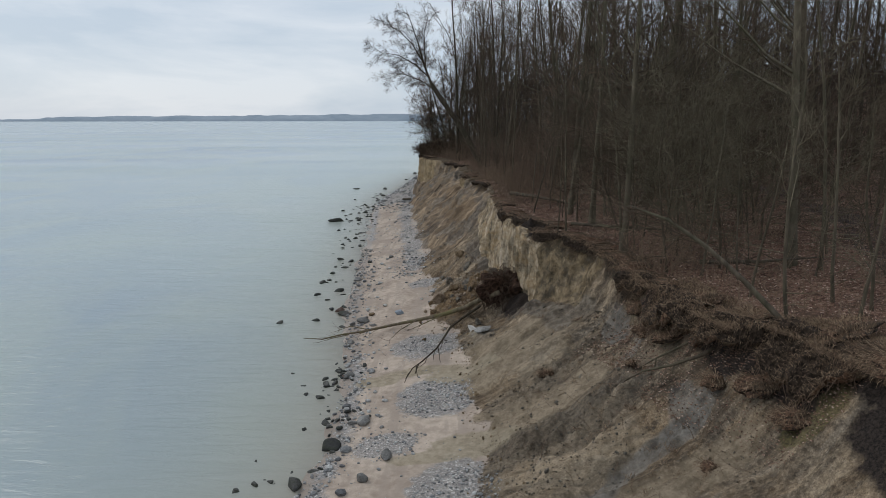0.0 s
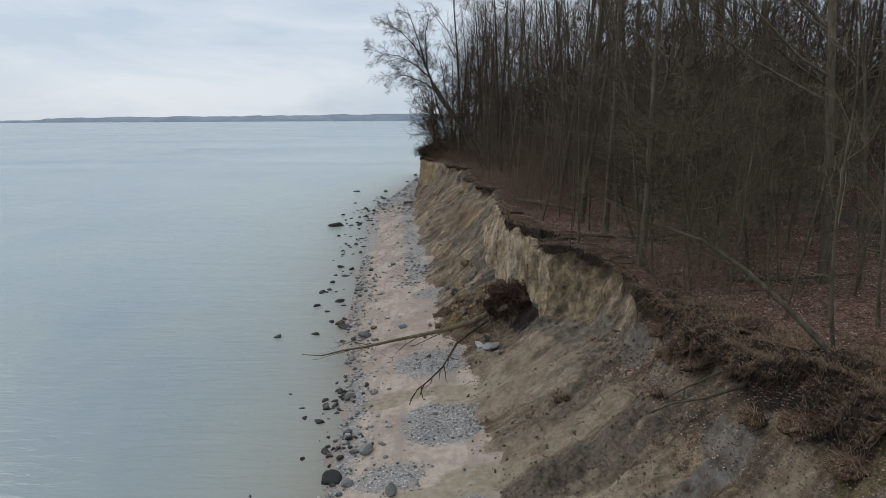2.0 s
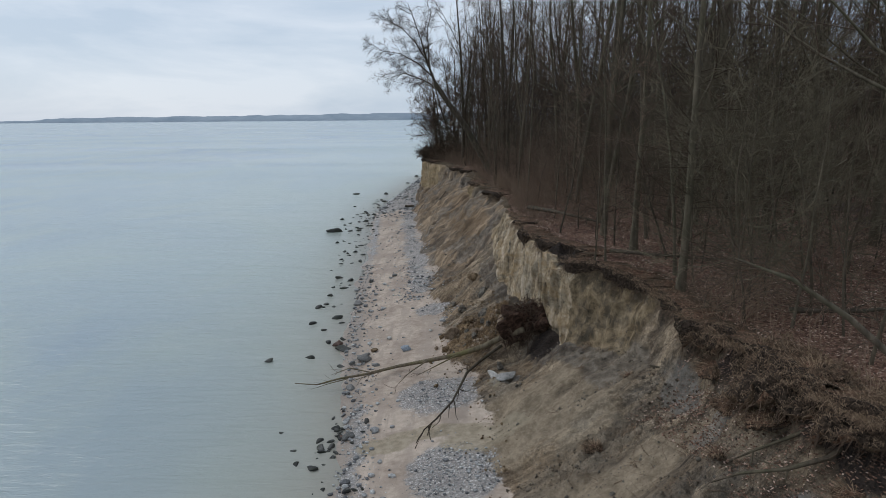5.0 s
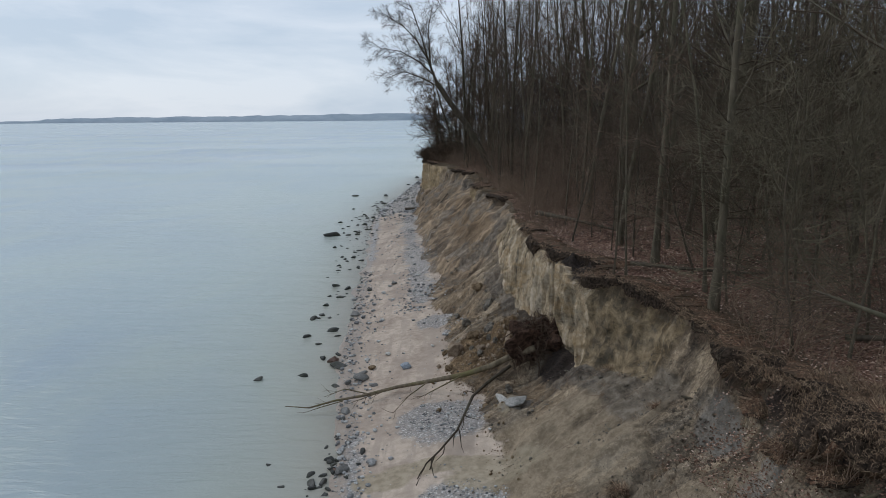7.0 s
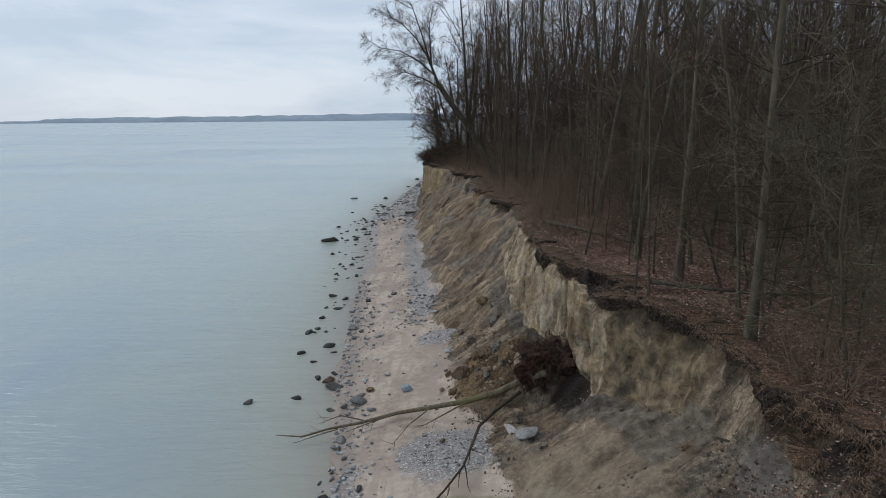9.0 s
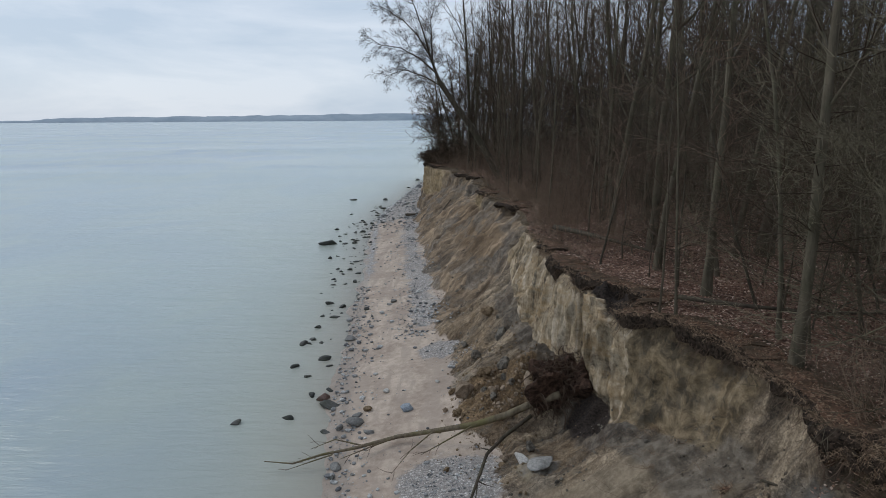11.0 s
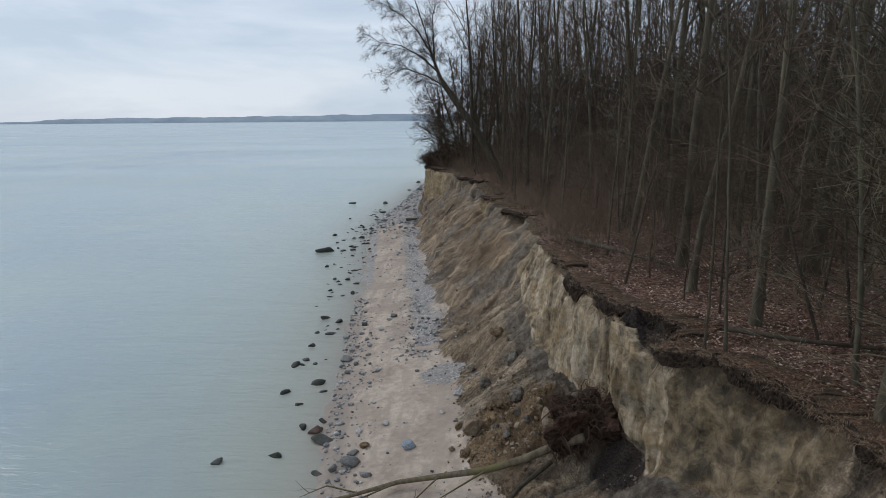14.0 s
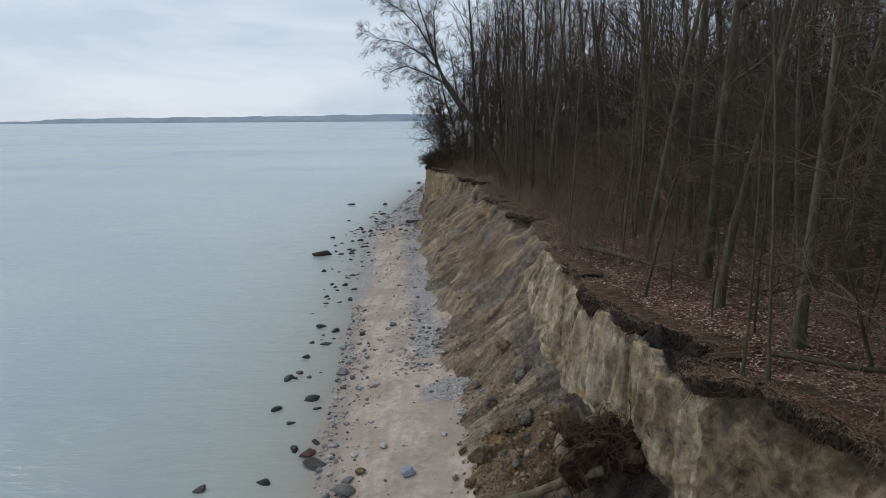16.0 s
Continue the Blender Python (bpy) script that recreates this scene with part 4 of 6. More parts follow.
# the many middling stones along the tide line
for i in range(150):
    y = rng.choice((rng.uniform(18, 34), rng.uniform(44, 110), rng.uniform(58, 110), rng.uniform(62, 100)))
    d = rng.gauss(-0.4, 0.9) if y < 36 else rng.gauss(-0.9, 1.1)
    x = float(WATER_X(y)) + d
    size = min(0.12 + rng.expovariate(6.5) + 0.0012 * y, 0.6)
    if d < 0:
        boulder(x, y, size, WET_STONES, "dark wet stone in shallow water", "stones along the waterline", 0.22, -0.03)
    else:
        boulder(x, y, size, WET_STONES if rng.random() < 0.5 else DRY_STONES, "grey stone at the water's edge", "stones along the waterline")


def build_shingle():
    """Thousands of loose pebbles on the shingle patches, one sheet."""
    r = random.Random(9)
    shapes = []
    for s in range(6):
        bm = bmesh.new()
        bmesh.ops.create_icosphere(bm, subdivisions=1, radius=0.5)
        q = random.Random(60 + s)
        for v in bm.verts:
            v.co = Vector((v.co.x * q.uniform(0.85, 1.2), v.co.y * q.uniform(0.6, 0.9), v.co.z * q.uniform(0.45, 0.65)))
        shapes.append(([v.co.copy() for v in bm.verts], [tuple(v.index for v in f.verts) for f in bm.faces]))
        bm.free()
    verts, faces = [], []

    def drop(x, y, size):
        vs, fs = shapes[r.randrange(6)]
        a = r.uniform(0, 6.28)
        c, s = math.cos(a) * size, math.sin(a) * size
        z = ground_z(x, y) + size * 0.15
        b = len(verts)
        verts.extend((x + v.x * c - v.y * s, y + v.x * s + v.y * c, z + v.z * size) for v in vs)
        faces.extend(tuple(b + i for i in f) for f in fs)

    for cx, cy, rx, ry, n in ((0.2, 25.6, 1.7, 1.9, 1900), (-0.4, 32.0, 1.8, 1.8, 1300), (1.0, 18.3, 1.5, 2.2, 1500), (-1.6, 21.8, 1.6, 1.2, 350), (-0.9, 44.6, 1.3, 1.2, 250), (0.0, 42.4, 0.7, 0.8, 250)):
        for _ in range(n):
            a, q = r.uniform(0, 6.28), math.sqrt(r.random())
            x, y = cx + rx * q * math.cos(a), cy + ry * q * math.sin(a)
            if q < 0.7 or vnoise(x * 1.3, y * 1.3, 5.0) > r.uniform(-0.4, 0.5):
                drop(x, y, 0.022 + r.expovariate(38))
    for _ in range(4200):
        y = 47 + 55 * r.random() ** 1.3
        x = float(TOE_X(y)) - 0.9 + r.gauss(0, 0.95)
        if vnoise(x * 0.8, y * 0.35, 6.0) > r.uniform(-0.6, 0.3):
            drop(x, y, 0.04 + r.expovariate(22) + (0.25 * r.random() if r.random() < 0.04 else 0))
    for _ in range(1500):
        y = r.uniform(16, 60)
        drop(float(WATER_X(y)) + abs(r.gauss(0.3, 0.9)), y, 0.04 + r.expovariate(16))
    for _ in range(420):
        y = r.uniform(16, 75)
        drop(r.uniform(float(WATER_X(y)) + 0.3, float(TOE_X(y))), y, 0.03 + r.expovariate(18))
    for _ in range(900):
        y = 86 + 60 * r.random()
        drop(r.uniform(float(WATER_X(y)), float(TOE_X(y))), y, 0.1 + r.expovariate(8))
    thing("shingle", "grey and whitish loose beach pebbles", "pebbles", kind="stuff", mesh=mesh_of("shingle", verts, faces, M_PEBBLE, False))


build_shingle()


# ---------------------------------------------------------------- trees of the wood
BEECH_LABEL = "tall bare grey-barked beech tree in the wood"
POLE_LABEL = "slim bare young tree on the wooded top"
SAPLING_LABEL = "thin leafless sapling with fine brown twigs"
BEECHES = [tree_parts(100 + i, 23 + i % 3, 0.145 + 0.018 * (i % 4), 14, (6, 6), 0.26, (0.05 * math.sin(i * 2.1), 0.05 * math.cos(i * 1.7)), 40, 0.27, 0.03, 12, 0.010,
                     M_BARK if i % 3 else M_BARK_DARK) for i in range(7)]
FAR_BEECHES = [tree_parts(150 + i, 24, 0.16, 12, (5, 4), 0.25, (0.05 * math.sin(i * 2.1), 0.04), 42, 0.28, 0.03, 10, 0.016, M_BARK_DARK if i % 2 else M_BARK) for i in range(4)]
POLES = [tree_parts(200 + i, 15 + i, 0.06 + 0.009 * i, 10, (5, 4), 0.25, (0.08 * math.sin(i * 2.6), 0.06 * math.cos(i)), 42, 0.2, 0.032, 10, 0.009, M_BARK if i % 2 else M_BARK_PALE, None, True) for i in range(5)]
SAPLINGS = [tree_parts(300 + i, 5.0 + 0.8 * i, 0.028 + 0.004 * i, 13, (5, 3), 0.12, (0.1 * math.sin(i * 3.1), 0.1 * math.cos(i * 2.2)), 60, 0.28, 0.06, 0, 0.006, M_BARK_DARK, (M_BRUSH, M_TWIG, M_TWIG_PALE)[i % 3], True) for i in range(6)]

NEAR_BEECHES = [tree_parts(170 + i, 22 + i, 0.15 + 0.02 * i, 15, (6, 6), 0.3, (0.06 * math.sin(i * 2.1), 0.05 * math.cos(i * 1.7)), 45, 0.27, 0.035, 26, 0.008, M_BARK_PALE, M_TWIG) for i in range(4)]
GREAT_BEECH = tree_parts(176, 26, 0.30, 15, (6, 6), 0.42, (0.05, 0.0), 42, 0.27, 0.04, 10, 0.009, M_BARK_PALE, M_TWIG)

rng = random.Random(31)
taken = []


def stand(parts, x, y, name, label, category, group, scale=1.0, turn=None, lean=(0, 0)):
    m = pose(x, y, ground_z(x, y) - 0.05, lean[0], lean[1], rng.uniform(0, 360) if turn is None else turn)
    root = make_tree(name, label, category, parts, m, group)
    root.scale = (scale, scale, scale)
    taken.append((x, y))
    return root


# trees whose feet can be told apart: x, y, girth as a share of the pattern tree
stand(GREAT_BEECH, 12.5, 38.6, "beech_tree", "thick grey beech trunk among slimmer trees", "tree", "beech trees of the wood", 1.0, 0)
stand(GREAT_BEECH, 15.5, 55.6, "beech_tree", "thick grey beech trunk among slimmer trees", "tree", "beech trees of the wood", 0.95, 140)
for i, (x, y, s) in enumerate(((8.2, 33.4, 1.0), (11.2, 38.3, 0.8), (7.7, 37.3, 0.75), (8.3, 40.2, 0.95), (11.9, 43.6, 1.0), (7.8, 45.5, 0.9), (9.1, 51.6, 0.95), (10.1, 47.5, 1.0),
                               (8.5, 28.0, 1.0), (15.2, 31.8, 0.75), (17.4, 40.5, 0.95), (18.5, 32.8, 0.95), (14.6, 52.7, 1.1), (9.1, 61.1, 0.9), (10.6, 79.9, 1.0), (14.2, 24.6, 0.9))):
    stand(NEAR_BEECHES[i % 4], x, y, "beech_tree", BEECH_LABEL, "tree", "beech trees of the wood", s)
for i, (x, y, s) in enumerate(((6.5, 31.3, 0.8), (6.2, 32.0, 0.6), (8.8, 29.5, 0.9), (9.4, 35.4, 0.9), (8.2, 49.2, 1.0), (11.1, 51.2, 1.0), (7.8, 47.9, 0.8), (14.4, 22.9, 0.9), (6.3, 44.0, 0.6), (5.6, 53.0, 0.7), (5.4, 58.0, 0.8))):
    stand(POLES[i % 5], x, y, "young_tree", POLE_LABEL, "tree", "young trees of the wood", s)


STEMS = [tree_parts(260 + i, 8.0 + i, 0.06, 7, (4, 2), 0.35, (0.03 * i, 0.04), 45, 0.2, 0.05, 3, 0.006, M_BARK_PALE, M_TWIG_PALE, True) for i in range(3)]
for i, (x, y, s) in enumerate(((11.0, 21.0, 0.9), (10.4, 17.2, 1.0), (12.3, 17.2, 0.95), (13.4, 18.3, 0.9), (13.0, 19.6, 1.0), (10.4, 23.8, 0.8))):
    stand(STEMS[i % 3], x, y, "young_tree", "thin pale-barked young tree near the cliff edge", "tree", "young trees of the wood", s)


def room(x, y, gap):
    return all((x - a) ** 2 + (y - b) ** 2 > gap * gap for a, b in taken)


def scatter(count, patterns, name, label, category, group, gap, back, front, sizes, y0=26, y1=150, tries=9000):
    made = 0
    for _ in range(tries):
        if made >= count:
            return
        y = rng.uniform(y0, y1)
        d = front + (back - front) * rng.random() ** 1.25
        x = float(CREST_X(y)) + d
        if x > 0.74 * y + 9 or not room(x, y, gap) or (d < 5 and y < 62 and gap > 1.5) or (y > 85 and x < 0.012 * y):
            continue
        made += 1
        stand(patterns[rng.randrange(len(patterns))], x, y, name, label, category, group, rng.uniform(*sizes))


scatter(78, BEECHES, "beech_tree", BEECH_LABEL, "tree", "beech trees of the wood", 2.6, 28, 1.6, (0.8, 1.15))
scatter(125, FAR_BEECHES, "beech_tree", BEECH_LABEL, "tree", "beech trees of the wood", 2.4, 70, 22, (0.85, 1.2))
scatter(135, POLES, "young_tree", POLE_LABEL, "tree", "young trees of the wood", 1.6, 50, 1.0, (0.75, 1.15), 28, 130)
scatter(150, SAPLINGS, "sapling", SAPLING_LABEL, "sapling", "saplings of the undergrowth", 0.9, 40, 0.8, (0.6, 1.3), 17, 115)


PALE = [tree_parts(340 + i, 7.5 + i, 0.05, 22, (6, 3), 0.12, (-0.08, 0.05 * i), 74, 0.40, 0.05, 0, 0.008, M_BARK, M_TWIG_PALE, True) for i in range(3)]
for i, (x, y, s) in enumerate(((12.6, 27.4, 1.0), (13.8, 22.2, 0.8), (14.8, 28.6, 1.1), (16.6, 26.4, 1.0), (9.8, 31.5, 0.7), (12.2, 32.8, 1.1), (13.2, 36.4, 1.1), (14.6, 40.0, 1.2), (11.0, 44.0, 1.0), (16.4, 36.0, 1.2), (9.6, 52.0, 0.9), (13.0, 47.5, 1.1), (18.0, 43.0, 1.3),
                               (9.7, 26.4, 1.1), (11.2, 29.6, 1.25), (11.6, 25.0, 1.0), (10.4, 34.2, 1.1), (9.0, 42.6, 0.9), (8.6, 56.0, 0.9), (7.4, 64.0, 0.9),
                               (9.4, 24.6, 0.9), (10.6, 27.2, 1.1), (9.2, 28.6, 0.9), (12.8, 29.8, 1.2), (15.6, 31.0, 1.2), (11.4, 22.8, 0.8), (14.0, 33.8, 1.2), (16.0, 21.8, 0.8), (10.0, 37.0, 1.0))):
    stand(PALE[i % 3], x, y, "sapling", "young beech sapling with pale spreading twigs", "sapling", "saplings of the undergrowth", s)


def leaning_tree():
    """The big tree that leans out over the water from the crest, its crown hanging to seaward."""
    r = random.Random(77)
    wood, twigs = Tubes(), Tubes()
    stem = [Vector(p) for p in ((3.6, 79, 6.4), (2.3, 79, 9.0), (0.6, 79, 11.9), (-1.2, 79, 14.3), (-2.6, 79.1, 16.4))]
    wood.add(stem, (0.42, 0.36, 0.33, 0.30, 0.27), 8)
    limbs = [((-2.6, 79.1, 16.4), ((-3.4, 79, 18.4), (-4.2, 78.8, 21.2), (-5.4, 78.8, 24.6)), 0.17), ((-3.3, 79, 18.2), ((-3.4, 79.4, 20.2), (-3.5, 79.8, 22.4), (-2.9, 80.2, 24.8)), 0.10),
             ((-2.3, 79, 15.9), ((-4.0, 79.4, 16.9), (-6.2, 79.8, 17.7), (-8.4, 80.0, 17.0)), 0.10), ((-3.6, 79, 19.0), ((-4.8, 78.4, 20.9), (-6.2, 78.0, 22.3), (-7.9, 77.8, 23.3)), 0.10),
             ((-3.0, 79, 17.3), ((-4.6, 78.6, 18.7), (-6.5, 78.4, 19.7), (-8.7, 78.2, 20.0)), 0.11)]
    for start, rest, rad in limbs:
        pts = [Vector(start)] + [Vector(p) for p in rest]
        wood.add(pts, (rad, rad * 0.7, rad * 0.4, rad * 0.12), 6)
        for i in range(26):
            p, axis = along(pts, r.uniform(0.12, 1.0))
            way = side_way(axis, r, r.uniform(25, 55)) + Vector((-0.2, 0, 0.05))
            branch(wood, twigs, p, way, r.uniform(1.2, 2.3), rad * 0.2, 0, r, (7, 6), 38, -0.05, 0.0075)
    root = thing("leaning_tree", "large bare tree leaning out over the water from the cliff edge", "tree", at=pose(0.7, 0, 0))
    under("trunk", wood.mesh("trunk", M_BARK_DARK), root)
    under("crown", twigs.mesh("crown", M_TWIG_SHADED), root, "fine drooping leafless twigs")


leaning_tree()

# headland: low spreading trees and dense brush at the tip
SPREADING = [tree_parts(400 + i, 10.5 + i, 0.14, 18, (6, 6), 0.14, (-0.12, -0.05 * i), 66, 0.36, 0.05, 6, 0.012, M_BARK_DARK) for i in range(3)]
for i, (x, y, s) in enumerate(((-2.3, 99, 0.85), (-1.2, 101, 1.1), (-0.2, 97, 1.2), (-2.2, 105, 1.3), (0.6, 100, 1.4), (1.2, 93.5, 1.3), (0.2, 107, 1.5))):
    stand(SPREADING[i % 3], x, y, "spreading_tree", "bare spreading tree on the headland above the water", "tree", "trees on the headland", s, turn=20 * i - 30)
FINE_SPREADING = [tree_parts(420 + i, 9.0 + i, 0.11, 20, (7, 7), 0.08, (-0.06, 0.03 * i), 70, 0.34, 0.05, 8, 0.009, M_BARK_DARK) for i in range(2)]
for i, (x, y, s) in enumerate(((-3.0, 97.6, 0.75), (-2.6, 100.5, 0.95), (-1.4, 98.2, 1.0), (-0.6, 95.4, 1.05), (0.4, 96.0, 1.15), (-1.8, 103.0, 1.2), (1.6, 92.0, 1.1), (2.4, 89.0, 1.1))):
    stand(FINE_SPREADING[i % 2], x, y, "spreading_tree", "low bare tree with dense fine twigs on the headland", "tree", "trees on the headland", s, turn=75 * i)
for i, (x, y, s) in enumerate(((0.6, 103, 0.68), (1.8, 98, 0.76), (3.0, 95, 0.9), (2.2, 106, 0.85), (4.6, 92, 0.95), (5.2, 88, 0.9), (4.4, 83, 0.9), (6.0, 76, 0.9), (5.4, 70, 0.85), (6.8, 66, 0.95), (3.6, 99.5, 0.9))):
    stand(BEECHES[(i + 2) % 7], x, y, "beech_tree", BEECH_LABEL, "tree", "beech trees of the wood", s)


def brush_mesh(seed, radius, height, stems, material, thin=0.008):
    r = random.Random(seed)
    t = Tubes()
    for _ in range(stems):
        a, q = r.uniform(0, 6.28), radius * math.sqrt(r.random())
        p = Vector((q * math.cos(a) * 0.6, q * math.sin(a) * 0.6, -0.1))
        branch(t, t, p, (math.cos(a) * 0.6 + r.gauss(0, 0.3), math.sin(a) * 0.6 + r.gauss(0, 0.3), 1.0), height * r.uniform(0.6, 1.1), 0.014, 0, r, (4, 2), 45, 0.0, thin)
    return t.mesh("shrub", material)


BRUSH = [brush_mesh(500 + i, 0.9, 1.5, 13, M_SHOOT) for i in range(4)]
DENSE = [brush_mesh(520 + i, 1.3, 1.7, 70, M_TWIG, 0.016) for i in range(2)]
for i, (x, y) in enumerate(((-3.6, 97.5), (-2.9, 96.8), (-3.5, 99.5), (-2.4, 98.6), (-2.0, 96.2), (-3.0, 101.5), (-1.2, 95.4))):
    thing("shrub", "dense dark brush overhanging the headland edge", "shrub", "brush on the headland", mesh=DENSE[i % 2], at=pose(x, y, ground_z(x, y), 0, 0, 70 * i))
for i in range(110):
    y = rng.uniform(15, 100) if i % 2 else rng.uniform(50, 96)
    d = 0.7 + rng.expovariate(0.16)
    x = float(CREST_X(y)) + d
    if x > 0.74 * y + 6 or (27 < y < 40 and d < 5):
        continue
    s = rng.uniform(0.6, 1.35)
    ob = thing("shrub", "leafless brown shrub on the wood floor", "shrub", "shrubs of the undergrowth", mesh=BRUSH[i % 4], at=pose(x, y, ground_z(x, y), 0, 0, rng.uniform(0, 360)))
    ob.scale = (s, s, s)


def near_leaning_sapling():
    r = random.Random(88)
    wood, twigs = Tubes(), Tubes()
    pts = [Vector(p) for p in ((10.7, 16.2, 6.2), (9.9, 16.6, 6.95), (8.9, 16.9, 8.0), (7.9, 17.1, 8.9), (6.9, 17.4, 9.6), (5.9, 17.8, 9.95))]
    wood.add(pts, (0.12, 0.085, 0.075, 0.062, 0.045, 0.015), 7)
    for i in range(16):
        p, axis = along(pts, r.uniform(0.45, 1.0))
        branch(twigs, twigs, p, side_way(axis, r, r.uniform(25, 60)), r.uniform(0.7, 1.7), 0.014, 0, r, (4, 3), 40, 0.03, 0.005)
    root = thing("leaning_sapling", "thin bare tree leaning out from the turf edge over the slope", "tree")
    under("trunk", wood.mesh("trunk", M_BARK), root)
    under("crown", twigs.mesh("crown", M_TWIG), root)


near_leaning_sapling()


# ---------------------------------------------------------------- fallen tree and dead wood on the slope
def fallen_tree():
    r = random.Random(90)
    wood, twigs = Tubes(), Tubes()
    stem = [Vector(p) for p in ((3.45, 33.95, 3.0), (2.6, 34.1, 2.65), (1.6, 34.3, 2.05), (0.4, 34.4, 1.6), (-1.0, 34.8, 1.15), (-2.6, 35.1, 0.72), (-4.2, 34.6, 0.5), (-5.4, 34.25, 0.42), (-6.4, 33.8, 0.3), (-7.5, 33.95, 0.3))]
    wood.add(stem, (0.145, 0.14, 0.13, 0.115, 0.098, 0.08, 0.062, 0.046, 0.034, 0.016), 9, True)
    extra = [(((-2.6, 35.1, 0.72), (-3.6, 34.2, 0.75), (-4.6, 33.6, 0.6)), 0.04), (((-3.9, 34.7, 0.55), (-5.0, 34.9, 0.7), (-5.9, 34.6, 0.45)), 0.035),
             (((-5.0, 34.3, 0.4), (-5.8, 33.7, 0.4), (-6.6, 33.5, 0.2)), 0.028), (((0.4, 34.4, 1.6), (-0.6, 33.8, 1.3), (-1.6, 33.2, 1.0)), 0.04), (((-1.2, 34.8, 1.1), (-2.0, 33.6, 0.95), (-2.6, 32.6, 0.62)), 0.03)]
    for pts, rad in extra:
        pts = [Vector(p) for p in pts]
        wood.add(pts, (rad, rad * 0.7, rad * 0.25), 5)
        for i in range(4):
            p, axis = along(pts, r.uniform(0.3, 1))
            twigs.add(bent(p, side_way(axis, r, 40), r.uniform(0.3, 0.8), 3, r, 0.2, -0.05), (0.012, 0.01, 0.008, 0.004), 3)
    root = thing("fallen_tree", "mossy fallen tree trunk reaching from the cliff foot to the water", "fallen tree")
    under("trunk", wood.mesh("trunk", M_BARK_MOSS), root, "mossy grey-green trunk with a broken pale end")
    tagged(under("twigs", twigs.mesh("twigs", M_TWIG), root), kind="stuff")


fallen_tree()


def dead_branch(name, label, stem, radius, seed, twig_count=6, material=None):
    r = random.Random(seed)
    wood, twigs = Tubes(), Tubes()
    pts = [Vector(p) for p in stem]
    n = len(pts) - 1
    wood.add(pts, [radius * (1 - 0.75 * i / n) for i in range(n + 1)], 6, True)
    for i in range(twig_count):
        p, axis = along(pts, r.uniform(0.2, 0.95))
        ln = r.uniform(0.4, 1.2)
        twigs.add(bent(p, side_way(axis, r, 35), ln, 4, r, 0.18, -0.04), (radius * 0.4, radius * 0.33, radius * 0.25, radius * 0.16, 0.004), 4)
    root = thing(name, label, "branch")
    under("stem", wood.mesh("stem", material or M_BARK_DARK), root)
    if twig_count:
        tagged(under("side_twigs", twigs.mesh("side_twigs", material or M_BARK_DARK), root), kind="stuff")


dead_branch("dead_branch", "dark dead branch arching down onto the sand", ((2.4, 33.7, 2.3), (1.4, 33.2, 1.75), (0.75, 32.5, 1.45), (0.45, 31.4, 1.3), (0.1, 30.0, 1.2), (-0.55, 28.9, 0.95), (-1.0, 28.2, 0.85), (-1.3, 27.4, 0.5)), 0.075, 91, 9)
dead_branch("dead_branch", "grey dead branch lying on the slumped slope below the turf", ((9.2, 18.4, 5.75), (8.4, 18.0, 5.45), (7.6, 18.2, 5.05), (6.9, 18.8, 4.6), (6.5, 19.4, 4.0)), 0.075, 92, 3, M_BARK)
dead_branch("dead_branch", "second grey dead branch on the slumped slope", ((8.9, 19.0, 5.9), (8.3, 19.2, 5.35), (7.6, 19.6, 4.75), (7.0, 20.0, 4.15)), 0.06, 93, 2, M_BARK)
dead_branch("dead_branch", "thin curved dead branch on the slide", ((7.0, 26.2, 4.3), (7.6, 25.2, 4.5), (7.9, 24.3, 4.3), (7.6, 23.4, 4.0)), 0.035, 94, 3)
dead_branch("fallen_log", "long dark fallen trunk lying among the leaves", ((5.0, 46.5, 7.05), (6.2, 43.4, 7.2), (7.2, 40.9, 7.25), (8.2, 38.5, 7.25)), 0.15, 95, 3)
dead_branch("fallen_log", "thin fallen trunk across the wood floor", ((7.0, 32.6, 7.05), (8.6, 31.4, 7.1), (10.6, 30.6, 7.1), (13.0, 30.4, 7.15)), 0.09, 96, 3)
dead_branch("fallen_log", "dark fallen trunk among leaf litter", ((10.4, 24.0, 6.95), (12.4, 23.6, 7.05), (15.0, 24.2, 7.1)), 0.10, 97, 3)
dead_branch("slide_pole", "thin dead trunk sliding down the far slope", ((0.2, 84, 5.4), (-1.6, 80, 3.4), (-3.2, 77.5, 1.7)), 0.09, 98, 2)
dead_branch("drift_log", "dark driftwood log on the upper beach", ((-6.6, 92, 1.0), (-5.2, 91.4, 1.15), (-4.4, 91.2, 1.3)), 0.2, 99, 0)


